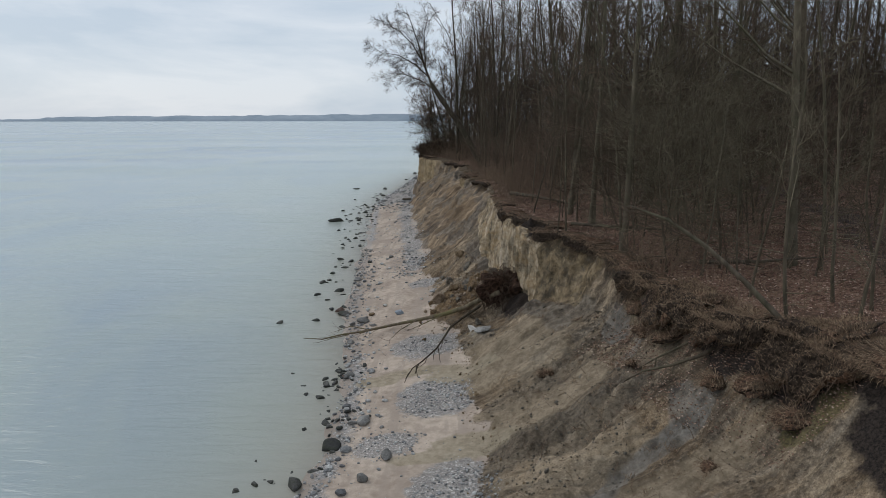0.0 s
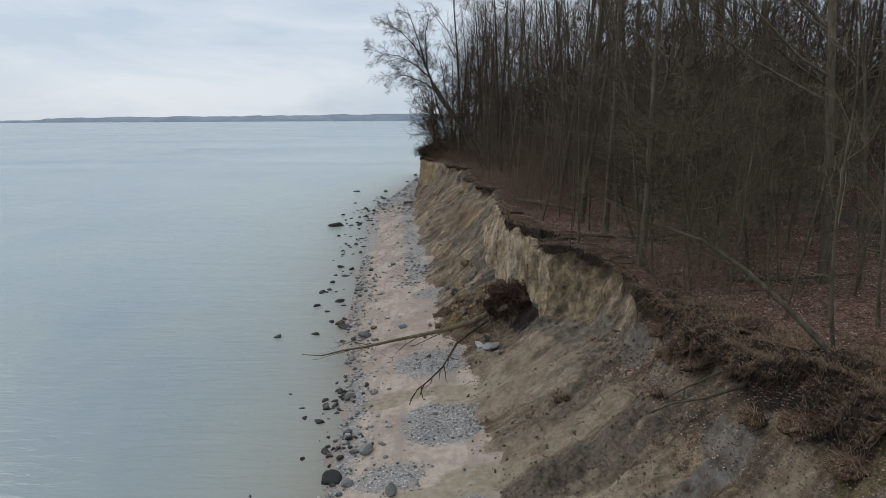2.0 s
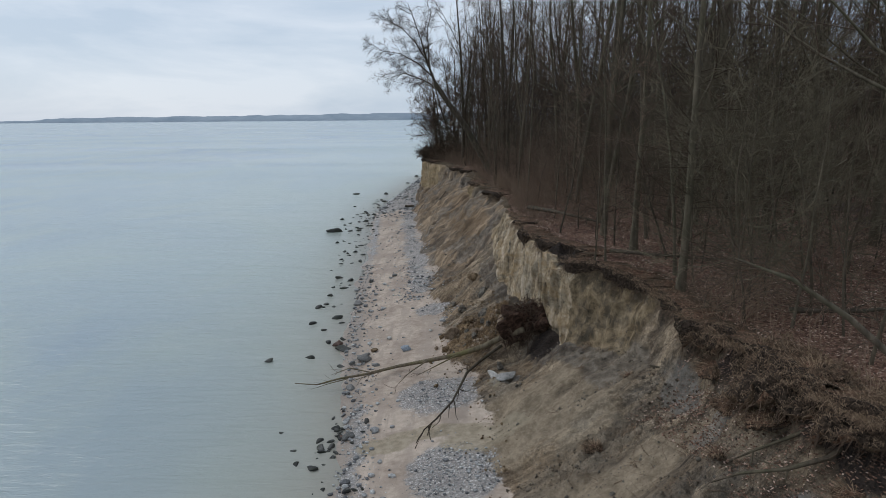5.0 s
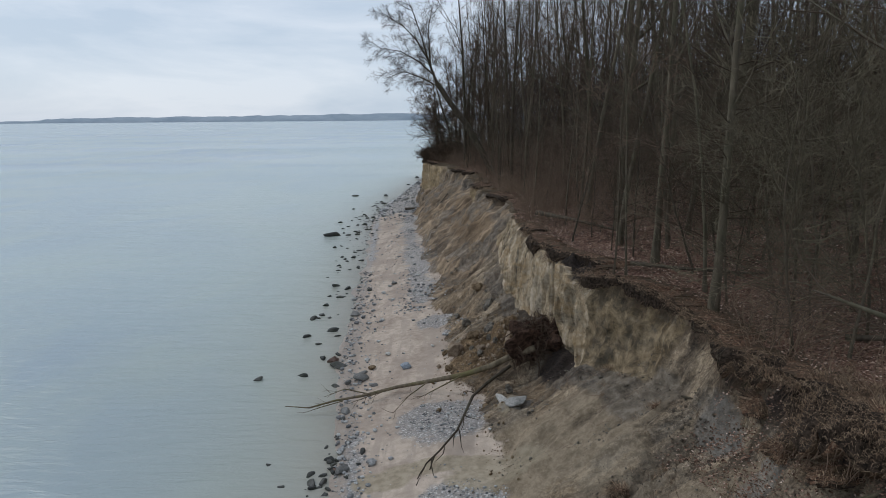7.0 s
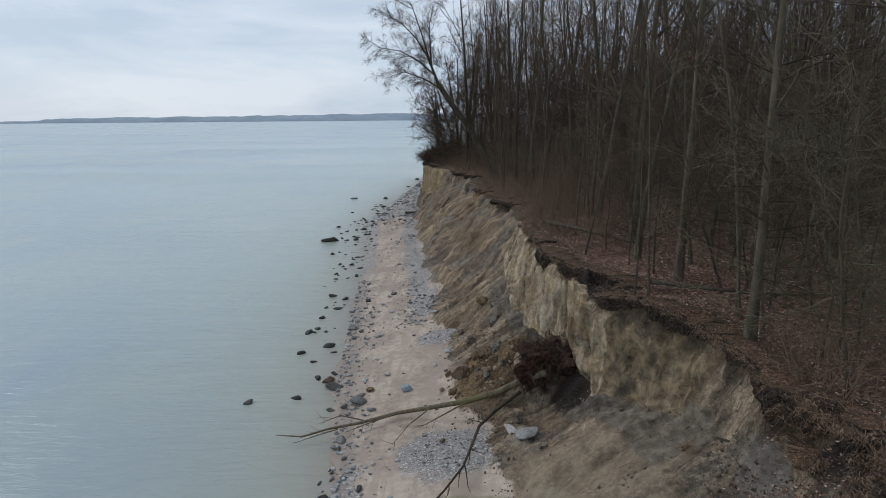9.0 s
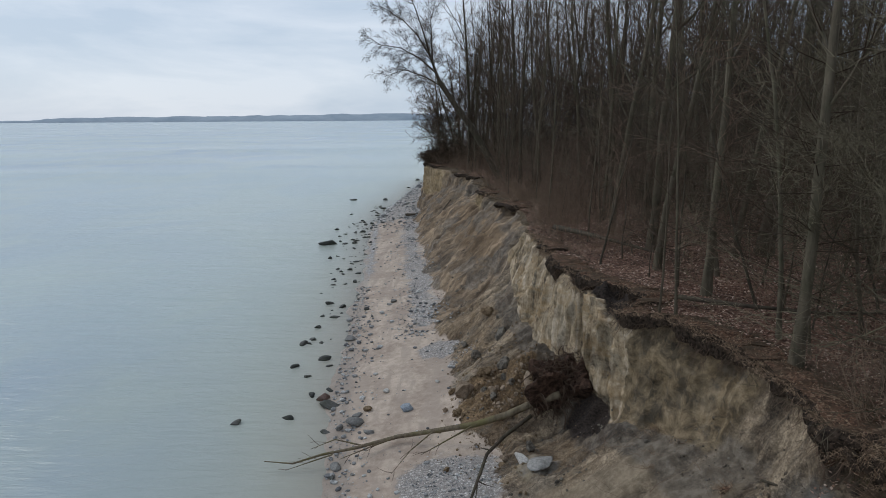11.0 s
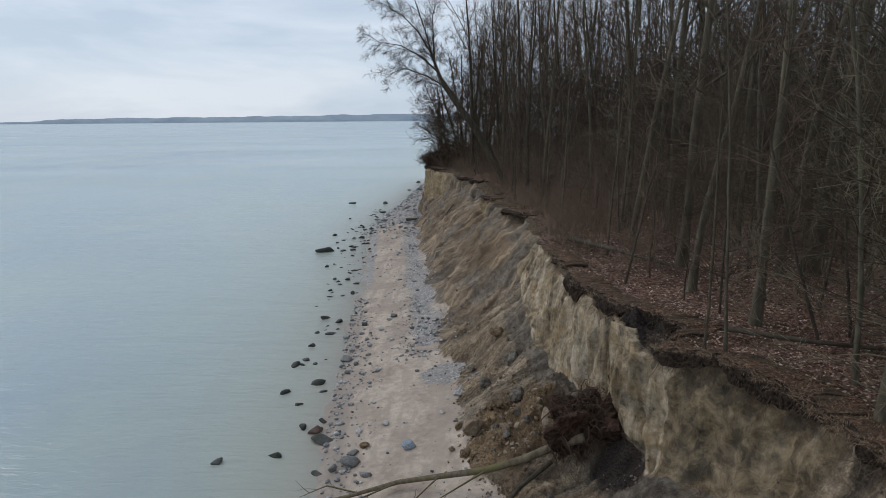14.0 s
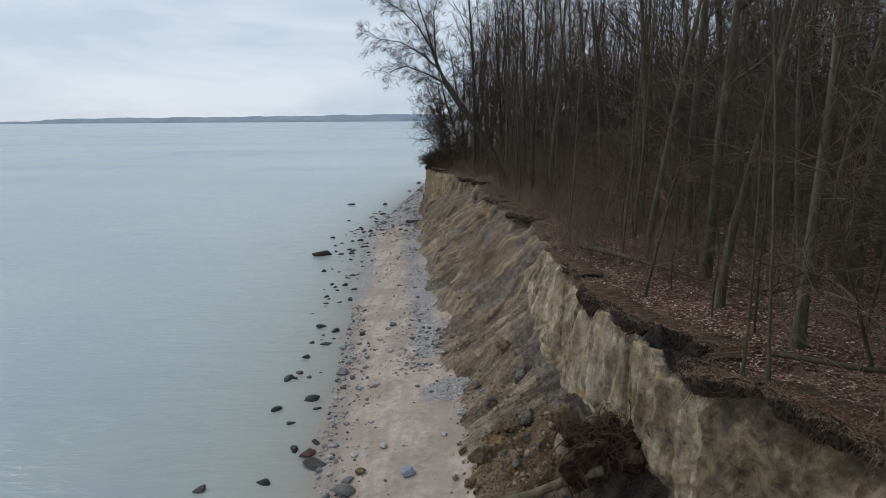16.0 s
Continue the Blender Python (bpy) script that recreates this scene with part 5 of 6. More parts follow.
def root_plate():
    """The torn-up root ball of the fallen tree: dark earth with a tangle of roots."""
    r = random.Random(110)
    bm = bmesh.new()
    bmesh.ops.create_icosphere(bm, subdivisions=5, radius=1.0)
    for v in bm.verts:
        n = 0.84 + 0.8 * noise.noise(v.co * 1.4 + Vector((3, 1, 2))) + 0.5 * noise.noise(v.co * 3.4) + 0.14 * noise.noise(v.co * 9.0)
        v.co = Vector((v.co.x * 0.8 * n, v.co.y * 0.95 * n, v.co.z * 1.3 * n))
    me = bpy.data.meshes.new("earth")
    bm.to_mesh(me)
    bm.free()
    me.materials.append(M_ROOT_EARTH)
    t = Tubes()
    for i in range(700):
        d = Vector((r.gauss(0, 1), r.gauss(0, 1), r.gauss(0, 1))).normalized()
        p = Vector((d.x * 0.8, d.y * 0.85, d.z * 1.25))
        ln = r.uniform(0.3, 1.0)
        rad = r.choice((0.004, 0.005, 0.007, 0.012, 0.03))
        t.add(bent(p, d + Vector((r.gauss(0, 0.4), r.gauss(0, 0.4), r.gauss(0, 0.4) - 0.2)), ln, 5, r, 0.85, -0.08), [rad * (1 - 0.15 * k) for k in range(6)], 4)
    for i in range(560):
        p = Vector((r.uniform(-1.0, 1.0), r.gauss(-0.35, 0.4), r.uniform(-0.6, 0.9)))
        rad = r.choice((0.004, 0.005, 0.007, 0.012, 0.022))
        t.add(bent(p, (r.gauss(0.15, 0.5), r.gauss(-0.5, 0.4), r.gauss(-0.3, 0.5)), r.uniform(0.6, 1.7), 7, r, 0.35, -0.12), [rad * (1 - 0.12 * k) for k in range(8)], 4)
    root = thing("root_ball", "torn-up dark root ball with tangled roots at the cliff foot", "root ball", at=pose(4.1, 35.1, 2.65, 10, -14, 12) @ Matrix.Diagonal((1.6, 1.1, 1.2, 1)))
    under("earth", me, root)
    tagged(under("root_tangle", t.mesh("root_tangle", M_BRUSH), root, "tangle of thin brown roots"), kind="stuff")


root_plate()


# ---------------------------------------------------------------- turf lips along the crest
def turf_lip(y0, y1, hang, thick, seed, label, step=0.12, inland=0.0):
    """A slab of turf and roots overhanging the scarp between y0 and y1."""
    r = random.Random(seed)
    n = max(int(abs(y1 - y0) / step), 6)
    ring = 9
    verts, faces = [], []
    roots = Tubes()
    for i in range(n + 1):
        t = i / n
        y = y0 + (y1 - y0) * t
        ends = min(1.0, 6 * t, 6 * (1 - t)) ** 0.5
        x = float(crest_x(y)) + inland * math.sin(math.pi * t) ** 0.7
        z = float(CREST_Z(y)) if inland == 0 else float(top_z(x + 0.3, y))
        a = max(hang * (0.5 + 0.7 * vnoise(y * 1.3, seed) + 0.22 * vnoise(y * 4.1, seed + 3)) * ends, 0.03)
        b = max(thick * (0.6 + 0.5 * vnoise(y * 1.1, seed + 7) + 0.18 * vnoise(y * 4.7, seed + 9)) * max(ends, 0.25), 0.08)
        prof = ((0.9, 0.09), (0.3, 0.13), (-a * 0.5, 0.11), (-a * 0.95, 0.02), (-a * 1.08, -b * 0.4), (-a * 0.85, -b), (-a * 0.3, -b * 1.05), (0.15, -b * 0.95), (0.9, -b * 0.5))
        for dx, dz in prof:
            verts.append((x + dx + r.gauss(0, 0.022), y + r.gauss(0, 0.025), z + dz + r.gauss(0, 0.022)))
        for _ in range(r.choice((3, 4, 6))):
            p = Vector((x - a * r.uniform(0.3, 1.0), y, z - b * r.uniform(0.5, 1.0)))
            rad = r.choice((0.005, 0.006, 0.008, 0.014))
            roots.add(bent(p, (-0.5, r.gauss(0, 0.6), -0.6), r.uniform(0.15, 0.75), 4, r, 0.3, -0.18), [rad * (1 - 0.2 * k) for k in range(5)], 3)
    for i in range(n):
        for j in range(ring):
            k = (j + 1) % ring
            faces.append((i * ring + j, (i + 1) * ring + j, (i + 1) * ring + k, i * ring + k))
    faces.append(tuple(range(ring)))
    faces.append(tuple(n * ring + j for j in range(ring))[::-1])
    root = thing("turf_overhang", label, "turf")
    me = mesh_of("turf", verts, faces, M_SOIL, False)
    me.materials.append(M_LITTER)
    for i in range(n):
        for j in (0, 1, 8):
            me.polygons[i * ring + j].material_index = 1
    under("turf", me, root)
    if roots.v:
        tagged(under("root_fringe", roots.mesh("root_fringe", M_BRUSH), root, "thin hanging brown roots"), kind="stuff")


turf_lip(32.3, 28.2, 0.22, 0.5, 3, "dark turf slab with roots overhanging the pale sand scarp", 0.08)
turf_lip(40.4, 36.9, 0.55, 0.75, 4, "black peaty turf lip overhanging the sand scarp", 0.08)
turf_lip(36.9, 32.7, 0.35, 0.45, 12, "dark soil and turf edge behind the sand knob", 0.08)
turf_lip(44.8, 41.6, 0.5, 0.4, 6, "small dark turf tongue at the scarp edge")
turf_lip(28.0, 22.4, 0.45, 0.45, 7, "ragged turf edge with hanging roots above the slide")
turf_lip(22.2, 13.5, 0.55, 0.5, 8, "thick turf edge with dry grass above the slumped slope")
turf_lip(61.0, 56.5, 0.6, 0.4, 9, "dark turf lip on the crest of the far slope", 0.15)
turf_lip(72.5, 67.5, 0.7, 0.45, 10, "dark turf lip on the crest of the far slope", 0.15)
turf_lip(85.0, 80.0, 0.6, 0.45, 14, "dark turf lip on the crest of the far slope", 0.2)
turf_lip(100.5, 92.0, 0.7, 0.7, 11, "dark turf cap on the headland scarp", 0.25)


def turf_flap(y0, y1, drop, out, seed, label):
    """A mat of turf that sags from the edge down over the slope, with grass, leaves and torn roots."""
    r = random.Random(seed)
    n, m = int((y1 - y0) / 0.09), 18
    outer, inner = [], []
    for i in range(n + 1):
        y = y0 + (y1 - y0) * i / n
        ends = math.sin(math.pi * i / n) ** 0.5
        xc, zc = float(crest_x(y)), float(CREST_Z(y))
        fall = drop * (0.25 + 0.75 * ends) * (0.75 + 0.4 * float(vnoise(y * 1.5, seed)) + 0.25 * float(vnoise(y * 4.3, seed + 2)))
        for j in range(m + 1):
            v = j / m
            w = max(v - 0.35, 0) / 0.65
            x = xc + 0.9 * (1 - min(v / 0.35, 1)) - 0.12 - out * ends * w
            z = zc + 0.16 * math.sin(min(v / 0.5, 1) * math.pi * 0.8) - fall * w ** 1.25
            d = 0.10 * float(fbm(y * 1.7, v * 3.0, seed * 1.0, 4, 0.6)) + r.gauss(0, 0.018)
            outer.append(Vector((x - 0.7 * d, y + r.gauss(0, 0.02), z + d)))
            inner.append(Vector((x + 0.10 + 0.18 * (1 - w), y, z - 0.10 - 0.16 * (1 - w) - 0.04 * r.random())))
    k = len(outer)
    faces, cols = [], m + 1
    for i in range(n):
        for j in range(m):
            a = i * cols + j
            faces.append((a, a + 1, a + cols + 1, a + cols))
            faces.append((k + a, k + a + cols, k + a + cols + 1, k + a + 1))
        a = i * cols + m
        faces.append((a, k + a, k + a + cols, a + cols))
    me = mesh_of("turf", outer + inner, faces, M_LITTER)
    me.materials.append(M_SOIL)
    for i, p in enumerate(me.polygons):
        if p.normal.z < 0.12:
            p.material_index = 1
    root = thing("turf_flap", label, "turf", "sagging turf mats")
    under("turf", me, root)
    verts, quads, roots = [], [], Tubes()
    for q in range(int(n * m * 5)):
        p = outer[r.randrange(len(outer))] + Vector((r.gauss(0, 0.06), r.gauss(0, 0.06), 0.0))
        a = r.uniform(0, 6.28)
        d = Vector((math.cos(a) * 0.5 - 0.5, math.sin(a) * 0.6, r.uniform(-0.1, 0.8)))
        ln, side = r.uniform(0.10, 0.28), Vector((-math.sin(a), math.cos(a), 0)) * 0.006
        e = p + d * ln * 0.6
        b = len(verts)
        verts.extend((p - side, p + side, e + side, e - side, e + (d * 0.4 + Vector((0, 0, -0.8))) * ln * 0.5))
        quads.extend(((b, b + 1, b + 2, b + 3), (b + 3, b + 2, b + 4)))
    tagged(under("grass", mesh_of("grass", verts, quads, M_GRASS, False), root, "withered tan grass blades"), kind="stuff")
    for i in range(0, n + 1):
        for _ in range(3):
            p = outer[i * cols + m].lerp(inner[i * cols + m], r.random())
            w = r.choice((0.005, 0.006, 0.009, 0.016))
            roots.add(bent(p, (-0.4, r.gauss(0, 0.5), -0.7), r.uniform(0.15, 0.8), 4, r, 0.3, -0.15), [w * (1 - 0.2 * q) for q in range(5)], 3)
    tagged(under("root_fringe", roots.mesh("root_fringe", M_BRUSH), root, "thin hanging brown roots"), kind="stuff")


turf_flap(19.0, 22.2, 1.35, 0.95, 31, "sagging mat of leafy turf hanging down the slope")
turf_flap(16.7, 18.9, 1.15, 0.75, 32, "sagging mat of grassy turf with torn roots")
turf_flap(13.6, 16.6, 1.5, 0.9, 33, "sagging mat of grassy turf over the slope")
turf_flap(23.2, 25.0, 0.8, 0.5, 34, "small sagging mat of turf at the edge")


# ---------------------------------------------------------------- earth blocks and clods below the scarp
CLODS = {m.name: [stone_mesh(600 + 10 * j + s, m, 0.8, 2, 0.35) for s in range(4)] for j, m in enumerate((M_CLAY, M_MARL, M_CLAY_PALE))}
rng = random.Random(44)
for x, y, size, m in ((0.1, 37.3, 1.15, M_CLAY_PALE), (-0.3, 36.3, 0.5, M_CLAY), (2.5, 35.6, 0.9, M_CLAY_PALE), (0.9, 38.3, 0.7, M_CLAY), (-0.8, 36.9, 0.45, M_CLAY_PALE), (-1.0, 35.5, 0.35, M_CLAY), (-0.5, 38.6, 0.4, M_CLAY),
                      (1.8, 38.6, 0.8, M_MARL), (0.6, 40.8, 0.6, M_MARL), (1.9, 41.6, 0.9, M_MARL), (0.1, 43.6, 0.5, M_MARL), (1.4, 44.2, 0.9, M_CLAY), (1.2, 36.0, 0.5, M_MARL), (1.6, 36.8, 0.4, M_MARL),
                      (0.8, 36.6, 0.35, M_MARL), (1.9, 35.9, 0.45, M_MARL), (2.2, 32.4, 0.5, M_MARL), (1.5, 32.9, 0.6, M_CLAY_PALE)):
    word = {M_CLAY.name: "ochre clay", M_MARL.name: "grey marl", M_CLAY_PALE.name: "pale brown clay"}[m.name]
    ob = thing("earth_block", "fallen block of %s at the cliff foot" % word, "earth block", "fallen earth blocks", mesh=rng.choice(CLODS[m.name]),
               at=pose(x, y, ground_z(x, y) + size * 0.22, rng.uniform(-30, 30), rng.uniform(-30, 30), rng.uniform(0, 360)))
    ob.scale = (size, size * rng.uniform(0.75, 1.05), size * rng.uniform(0.85, 1.25))


def clod_sheet(name, label, material, count, seed, place):
    r = random.Random(seed)
    bases = []
    for s in range(5):
        me = stone_mesh(700 + s, material, 0.8, 1, 0.5)
        bases.append(([v.co.copy() for v in me.vertices], [tuple(p.vertices) for p in me.polygons]))
        bpy.data.meshes.remove(me)
    verts, faces = [], []
    for _ in range(count):
        x, y, size = place(r)
        vs, fs = bases[r.randrange(5)]
        e = Euler((r.uniform(0, 6), r.uniform(0, 6), r.uniform(0, 6))).to_matrix()
        o = Vector((x, y, ground_z(x, y) + size * 0.05))
        b = len(verts)
        verts.extend(o + (e @ v) * size for v in vs)
        faces.extend(tuple(b + i for i in f) for f in fs)
    thing(name, label, "earth clods", kind="stuff", mesh=mesh_of(name, verts, faces, material, False))


def heap_place(r):
    return r.gauss(1.6, 1.1), r.gauss(37, 2.4), 0.03 + r.expovariate(18)


def slope_place(r):
    while True:
        y = r.uniform(14, 62)
        t = r.random()
        x = float(TOE_X(y)) * (1 - t) + float(SCARP_X(y)) * t
        if vnoise(x * 0.9, y * 0.9, 4.0) > r.uniform(-0.1, 0.5):
            return x, y, 0.02 + r.expovariate(26)


clod_sheet("ochre_clods", "crumbled ochre clay clods below the scarp", M_CLAY, 1100, 1, heap_place)
def rubble_place(r):
    return r.gauss(1.3, 0.8), r.gauss(36.6, 1.3), 0.05 + r.expovariate(11)


clod_sheet("clay_rubble", "broken pale clay rubble on the earth heap", M_CLAY_PALE, 260, 3, rubble_place)
clod_sheet("grey_clods", "crumbled grey-brown earth clods on the slope", M_MARL, 2600, 2, slope_place)


def band_place(r):
    """The two rubble bands that run down the slumped slope."""
    x = r.uniform(1.9, 7.4)
    y0, width, tilt = r.choice(((23.9, 0.5, 0.15), (19.6, 0.9, 0.1), (19.6, 0.9, 0.1), (23.9, 0.5, 0.15), (17.2, 0.5, 0.2)))
    return x, y0 + tilt * (x - 4) + r.gauss(0, width), 0.015 + r.expovariate(36)


def foot_place(r):
    y = r.uniform(14, 58)
    return float(TOE_X(y)) + r.gauss(0.1, 0.4), y, 0.02 + r.expovariate(30)


def brow_place(r):
    y = r.uniform(13.5, 29)
    return float(SCARP_X(y)) + r.gauss(-0.1, 0.45), y, 0.02 + r.expovariate(34)


clod_sheet("band_clods", "dark crumbled earth in bands down the slope", M_DARK_EARTH, 3000, 4, band_place)
clod_sheet("foot_clods", "brown earth crumbs along the slope foot", M_CLAY, 900, 5, foot_place)
clod_sheet("brow_clods", "dark crumbs of soil below the turf edge", M_DARK_EARTH, 900, 6, brow_place)


# ---------------------------------------------------------------- leaf litter, dry grass, fine undergrowth
def leaf_litter():
    r = random.Random(51)
    verts, faces = [], []
    for i in range(105000):
        y = 14 + 46 * r.random() ** 1.2
        x = float(CREST_X(y)) + 0.1 + 14 * r.random() ** 1.3
        if i % 14 == 0:
            y = r.uniform(13.5, 25)
            x = float(CREST_X(y)) - 2.0 * r.random() ** 1.6
        if x > 0.7 * y + 4:
            continue
        z = ground_z(x, y) + 0.02
        s, a = r.uniform(0.016, 0.034) + 0.0008 * y, r.uniform(0, 6.28)
        u = Vector((math.cos(a), math.sin(a), r.uniform(-0.4, 0.4))) * s
        v = Vector((-math.sin(a), math.cos(a), r.uniform(-0.4, 0.4))) * s * 0.6
        o = Vector((x, y, z))
        b = len(verts)
        verts.extend((o - u, o + v + Vector((0, 0, 0.01)), o + u, o - v))
        faces.append((b, b + 1, b + 2, b + 3))
    thing("leaf_litter", "fallen brown beech leaves on the wood floor", "leaves", kind="stuff", mesh=mesh_of("leaf_litter", verts, faces, M_LEAF, False))


def dry_grass():
    r = random.Random(52)
    verts, faces = [], []

    def tuft(x, y, z, n, size, hang):
        for _ in range(n):
            a = r.uniform(0, 6.28)
            d = Vector((math.cos(a) * 0.6 - hang, math.sin(a) * 0.6, r.uniform(0.5, 1.0) - hang))
            p = Vector((x + r.gauss(0, 0.08), y + r.gauss(0, 0.08), z))
            ln = size * r.uniform(0.5, 1.2)
            side = Vector((-math.sin(a), math.cos(a), 0)) * 0.005
            q = p + d * ln * 0.6
            e = q + (d * 0.5 + Vector((0, 0, -0.7))) * ln * 0.5
            b = len(verts)
            verts.extend((p - side, p + side, q + side, q - side, e))
            faces.append((b, b + 1, b + 2, b + 3))
            faces.append((b + 3, b + 2, b + 4))

    for _ in range(640):
        y = r.choice((r.uniform(13.5, 23), r.uniform(14.5, 18.5)))
        x = float(crest_x(y)) + r.uniform(-0.45, 1.5)
        tuft(x, y, max(ground_z(x, y), float(CREST_Z(y)) - 0.1) + 0.05, 32, 0.40, 0.3)
    for _ in range(620):
        y = r.choice((r.uniform(23, 33), r.uniform(25, 33), r.uniform(33, 46), r.uniform(56, 76)))
        x = float(crest_x(y)) + r.uniform(-0.45, 0.6)
        tuft(x, y, float(CREST_Z(y)) + 0.06, 16, 0.3, 0.4)
    for _ in range(60):
        y = r.uniform(14, 30)
        x = r.uniform(5.0, float(SCARP_X(y)))
        tuft(x, y, ground_z(x, y), 20, 0.35, 0.2)
    thing("dry_grass", "withered tan grass hanging over the turf edge", "grass", kind="stuff", mesh=mesh_of("dry_grass", verts, faces, M_GRASS, False))


def undergrowth():
    r = random.Random(53)
    t = Tubes()
    for _ in range(9000):
        y = 15 + 110 * r.random()
        x = float(CREST_X(y)) + 0.5 + 45 * r.random() ** 1.4
        if x > 0.74 * y + 6 or (26 < y < 40 and x < CREST_X(y) + 3):
            continue
        p = Vector((x, y, ground_z(x, y) if y < 60 else float(top_z(x, y))))
        size = r.uniform(0.6, 2.2)
        t.add(bent(p, (r.gauss(0, 0.35), r.gauss(0, 0.35), 1), size, 2, r, 0.2), (0.008 + 0.00012 * y, 0.006 + 0.0001 * y, 0.003), 3)
    thing("undergrowth", "thin leafless brown shoots all over the wood floor", "undergrowth", kind="stuff", mesh=t.mesh("undergrowth", M_SHOOT))


def brush_haze():
    """Fine brown brush, knee to tree high, behind the far edge."""
    r = random.Random(58)
    t = Tubes()
    for i in range(6500):
        y = 40 + 75 * r.random()
        x = float(CREST_X(y)) + 1.0 + 16 * r.random() ** 1.3
        p = Vector((x, y, float(top_z(x, y)) + (5.0 - 0.03 * y) * r.random() ** 1.6))
        w = 0.005 + 0.0001 * y
        t.add(bent(p, (r.gauss(-0.15, 0.5), r.gauss(-0.1, 0.5), r.uniform(0.3, 1.3)), r.uniform(0.8, 2.6), 2, r, 0.2), (w, w * 0.75, w * 0.4), 3)
    thing("brush_haze", "fine brown leafless brush behind the cliff edge", "brush", kind="stuff", mesh=t.mesh("brush_haze", M_BRUSH))


def far_woods():
    """The tangle of branches deep in the wood, too far to tell one tree from the next."""
    r = random.Random(54)
    t = Tubes()
    for _ in range(34000):
        y = 24 + 150 * r.random()
        d = 30 + 62 * r.random()
        x = float(CREST_X(min(y, 140))) + d
        if x > 0.78 * y + 12:
            continue
        base = float(top_z(x, y))
        z = base + (max(19.5 - base, 3.0) if r.random() < 0.85 else 14.0) * r.random()
        way = (r.gauss(0, 0.7), r.gauss(0, 0.7), r.uniform(0.2, 1.6))
        size = r.uniform(1.4, 3.6)
        t.add(bent((x, y, z), way, size, 1, r, 0.2), (0.024, 0.010), 3)
    for _ in range(30000):
        y = 30 + 110 * r.random()
        near = 6.0 + 3.0 * float(smooth(80, 92, y))
        d = near + 26 * r.random()
        x = float(CREST_X(y)) + d
        if x > 0.74 * y + 6:
            continue
        z = float(top_z(x, y)) + 10 * r.random() ** 1.4
        size = r.uniform(0.8, 2.4)
        w = 0.006 + 0.00010 * y
        t.add(bent((x, y, z), (r.gauss(0, 1.0), r.gauss(0, 1.0), r.uniform(0.0, 1.3)), size, 1, r, 0.2), (w, w * 0.5), 3)
    for _ in range(6000):
        y = 56 + 80 * r.random()
        x = float(CREST_X(y)) + 2.0 + 5.0 * float(smooth(80, 92, y)) + 22 * r.random()
        z = float(top_z(x, y)) + 1.5 + 7 * r.random()
        size = r.uniform(0.8, 2.2)
        w = 0.004 + 0.00010 * y
        t.add(bent((x, y, z), (r.gauss(-0.2, 0.8), r.gauss(0, 0.8), r.uniform(0.3, 1.5)), size, 1, r, 0.2), (w, w * 0.4), 3)
    thing("far_woods", "dense tangle of bare branches deep in the wood, shade in its colour", "woods", kind="stuff", mesh=t.mesh("far_woods", M_TWIG_SHADED))


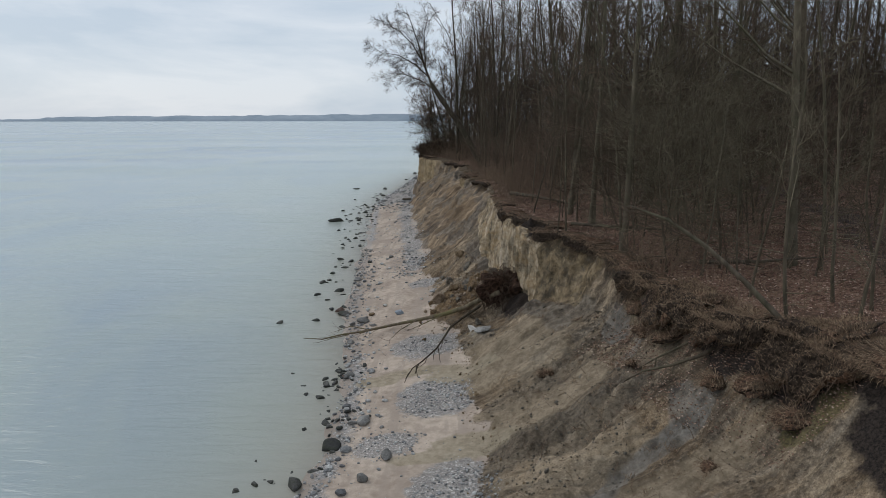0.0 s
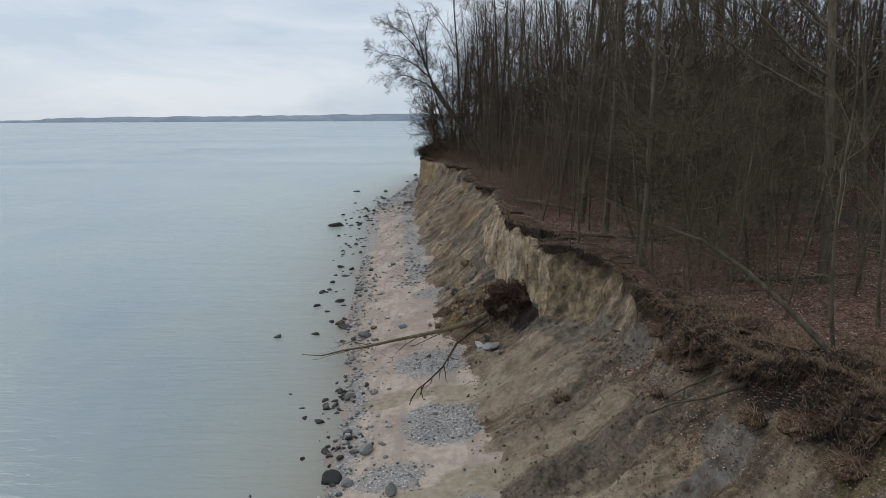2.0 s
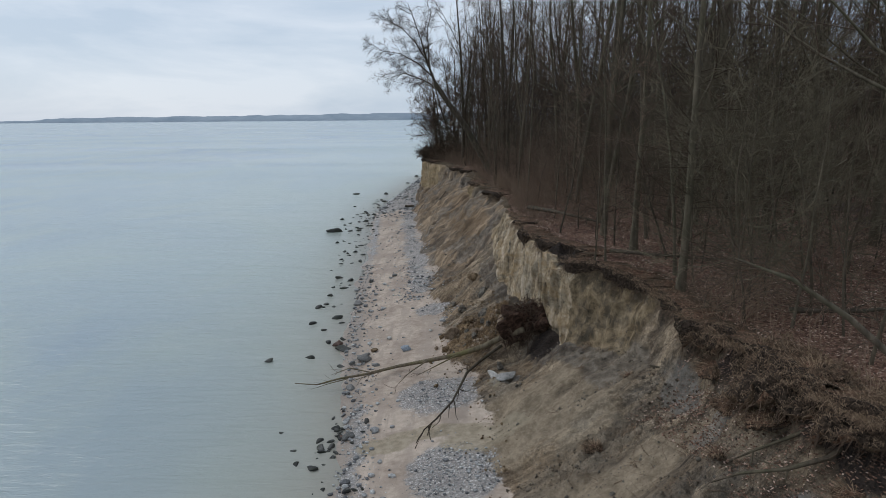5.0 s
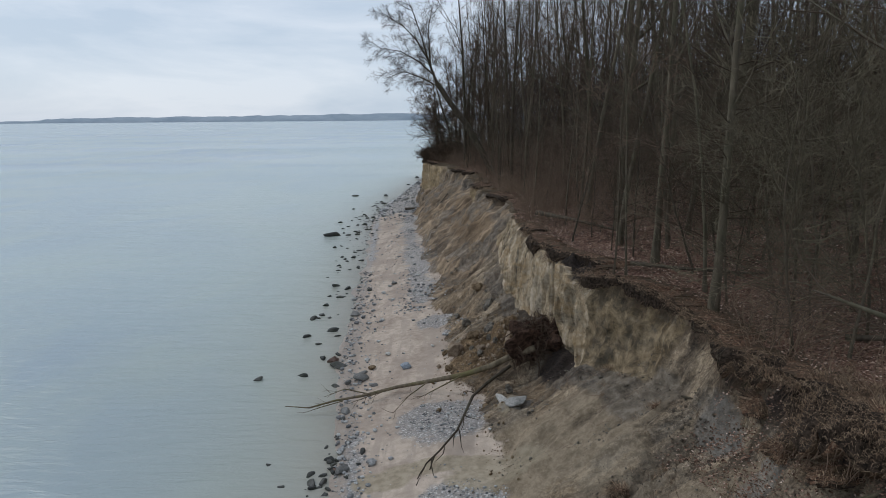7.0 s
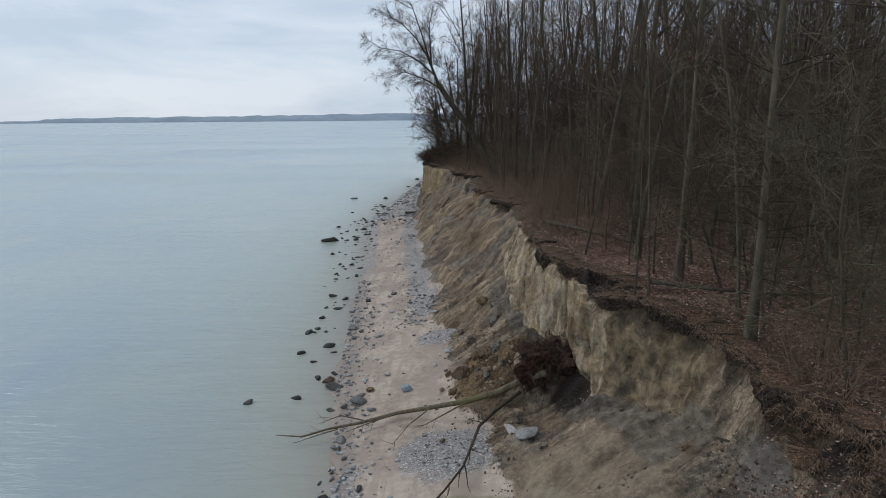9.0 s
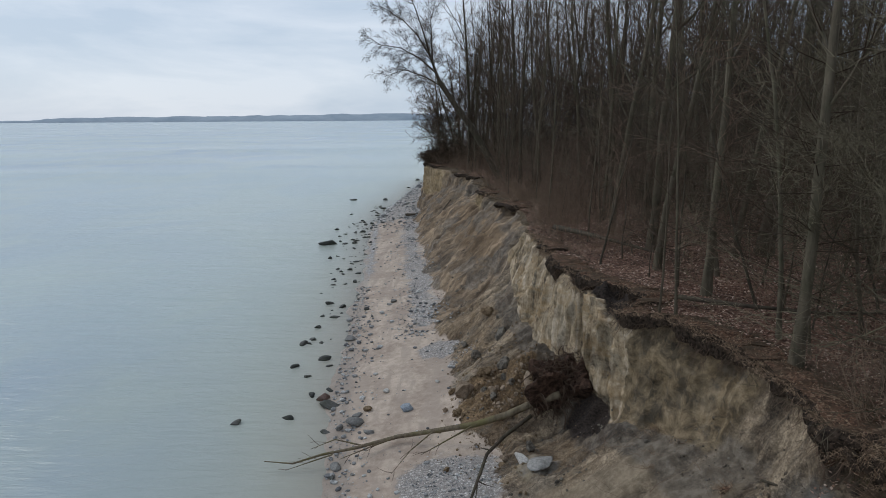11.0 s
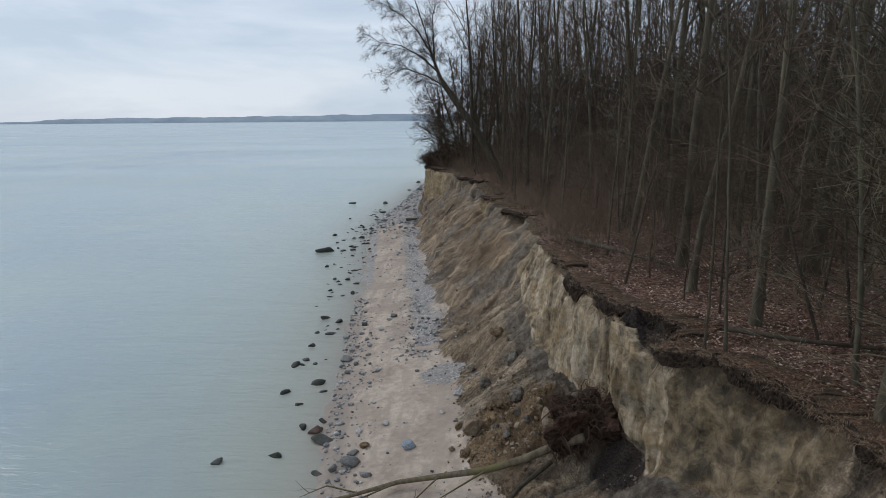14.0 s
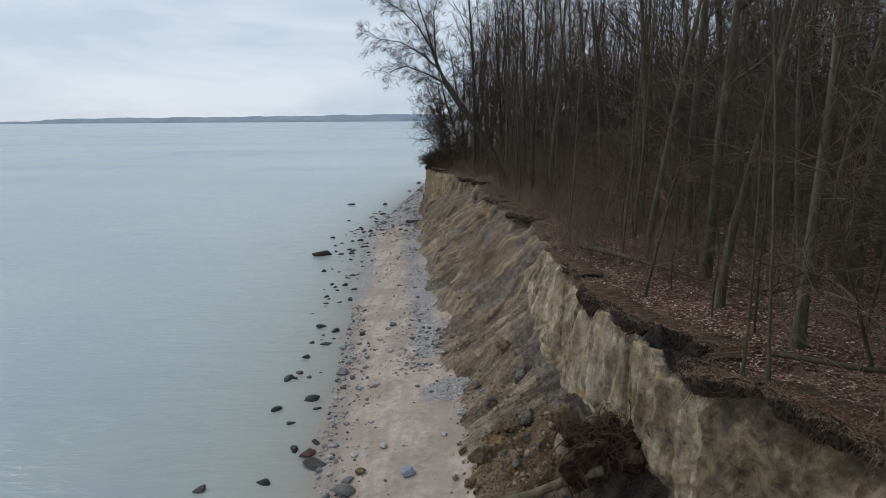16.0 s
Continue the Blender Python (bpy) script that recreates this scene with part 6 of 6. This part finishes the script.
def turf_clump(x, y, size, seed, blades):
    """A mat of turf that slid down the slope: soil below, leaves and dry grass above."""
    r = random.Random(seed)
    bm = bmesh.new()
    bmesh.ops.create_icosphere(bm, subdivisions=4, radius=1.0)
    o = Vector((seed * 3.7, 0, 0))
    for v in bm.verts:
        n = 1 + 0.3 * noise.noise(v.co * 1.5 + o) + 0.25 * noise.noise(v.co * 3.5 + o) + 0.12 * noise.noise(v.co * 8 + o)
        v.co = Vector((v.co.x * n * 0.75, v.co.y * n, v.co.z * n * 0.24)) * size
    me = bpy.data.meshes.new("turf")
    bm.to_mesh(me)
    bm.free()
    me.materials.append(M_SOIL)
    me.materials.append(M_LITTER)
    for p in me.polygons:
        p.material_index = 1 if p.normal.z > 0.8 else 0
        p.use_smooth = True
    root = thing("turf_clump", "slumped clump of dark turf with dry grass on the slope", "turf", "slumped turf clumps", at=pose(x, y, ground_z(x, y) + 0.02 * size, r.uniform(-15, 15), -18 + r.uniform(-10, 10), r.uniform(-40, 40)))
    under("turf", me, root)
    verts, faces = [], []
    for _ in range(blades):
        a, q = r.uniform(0, 6.28), size * math.sqrt(r.random())
        p = Vector((math.cos(a) * q * 0.75, math.sin(a) * q, size * 0.24 * math.sqrt(max(1 - (q / size) ** 2, 0.02))))
        d = Vector((math.cos(a) * 0.7 - 0.3, math.sin(a) * 0.7, r.uniform(0.1, 0.8)))
        ln = r.uniform(0.15, 0.45)
        s = Vector((-math.sin(a), math.cos(a), 0)) * 0.005
        q2 = p + d * ln * 0.6
        b = len(verts)
        verts.extend((p - s, p + s, q2 + s, q2 - s, q2 + (d * 0.4 + Vector((0, 0, -0.8))) * ln * 0.5))
        faces.extend(((b, b + 1, b + 2, b + 3), (b + 3, b + 2, b + 4)))
    tagged(under("grass", mesh_of("grass", verts, faces, M_GRASS, False), root, "withered tan grass blades"), kind="stuff")


for i, (x, y, size, blades) in enumerate(((9.1, 16.0, 0.7, 300), (9.4, 14.6, 0.6, 300), (8.5, 17.2, 0.5, 250), (8.1, 20.2, 0.7, 350), (7.8, 21.6, 0.5, 200), (4.7, 24.2, 0.36, 300), (8.0, 23.4, 0.6, 300),
                                          (10.9, 15.6, 1.1, 900), (9.8, 17.8, 0.8, 900), (9.0, 20.2, 0.8, 900), (11.0, 13.6, 1.0, 900), (6.9, 20.2, 0.25, 120), (6.4, 26.6, 0.22, 100), (7.6, 15.0, 0.25, 100))):
    turf_clump(x, y, size, 800 + i, blades)

def slope_sticks():
    """Thin dead twigs, root ends and shoots that lie and stick out on the slope."""
    r = random.Random(57)
    t = Tubes()
    for _ in range(420):
        y = r.choice((r.uniform(13.5, 31), r.uniform(13.5, 24), r.uniform(33, 60)))
        u = r.random() ** 0.6
        x = float(TOE_X(y)) * (1 - u) + float(SCARP_X(y)) * u
        p = Vector((x, y, ground_z(x, y) + 0.02))
        up = r.choice((0.1, 0.25, 0.9))
        w = r.choice((0.006, 0.008, 0.012))
        t.add(bent(p, (r.gauss(-0.3, 0.7), r.gauss(0, 0.7), up), r.uniform(0.3, 1.1), 4, r, 0.22, -0.02), [w * (1 - 0.18 * i) for i in range(5)], 3)
    thing("slope_sticks", "thin dead twigs and roots lying on the slope", "twigs", kind="stuff", mesh=t.mesh("slope_sticks", M_BRUSH))


slope_sticks()
brush_haze()
far_woods()
leaf_litter()
dry_grass()
undergrowth()
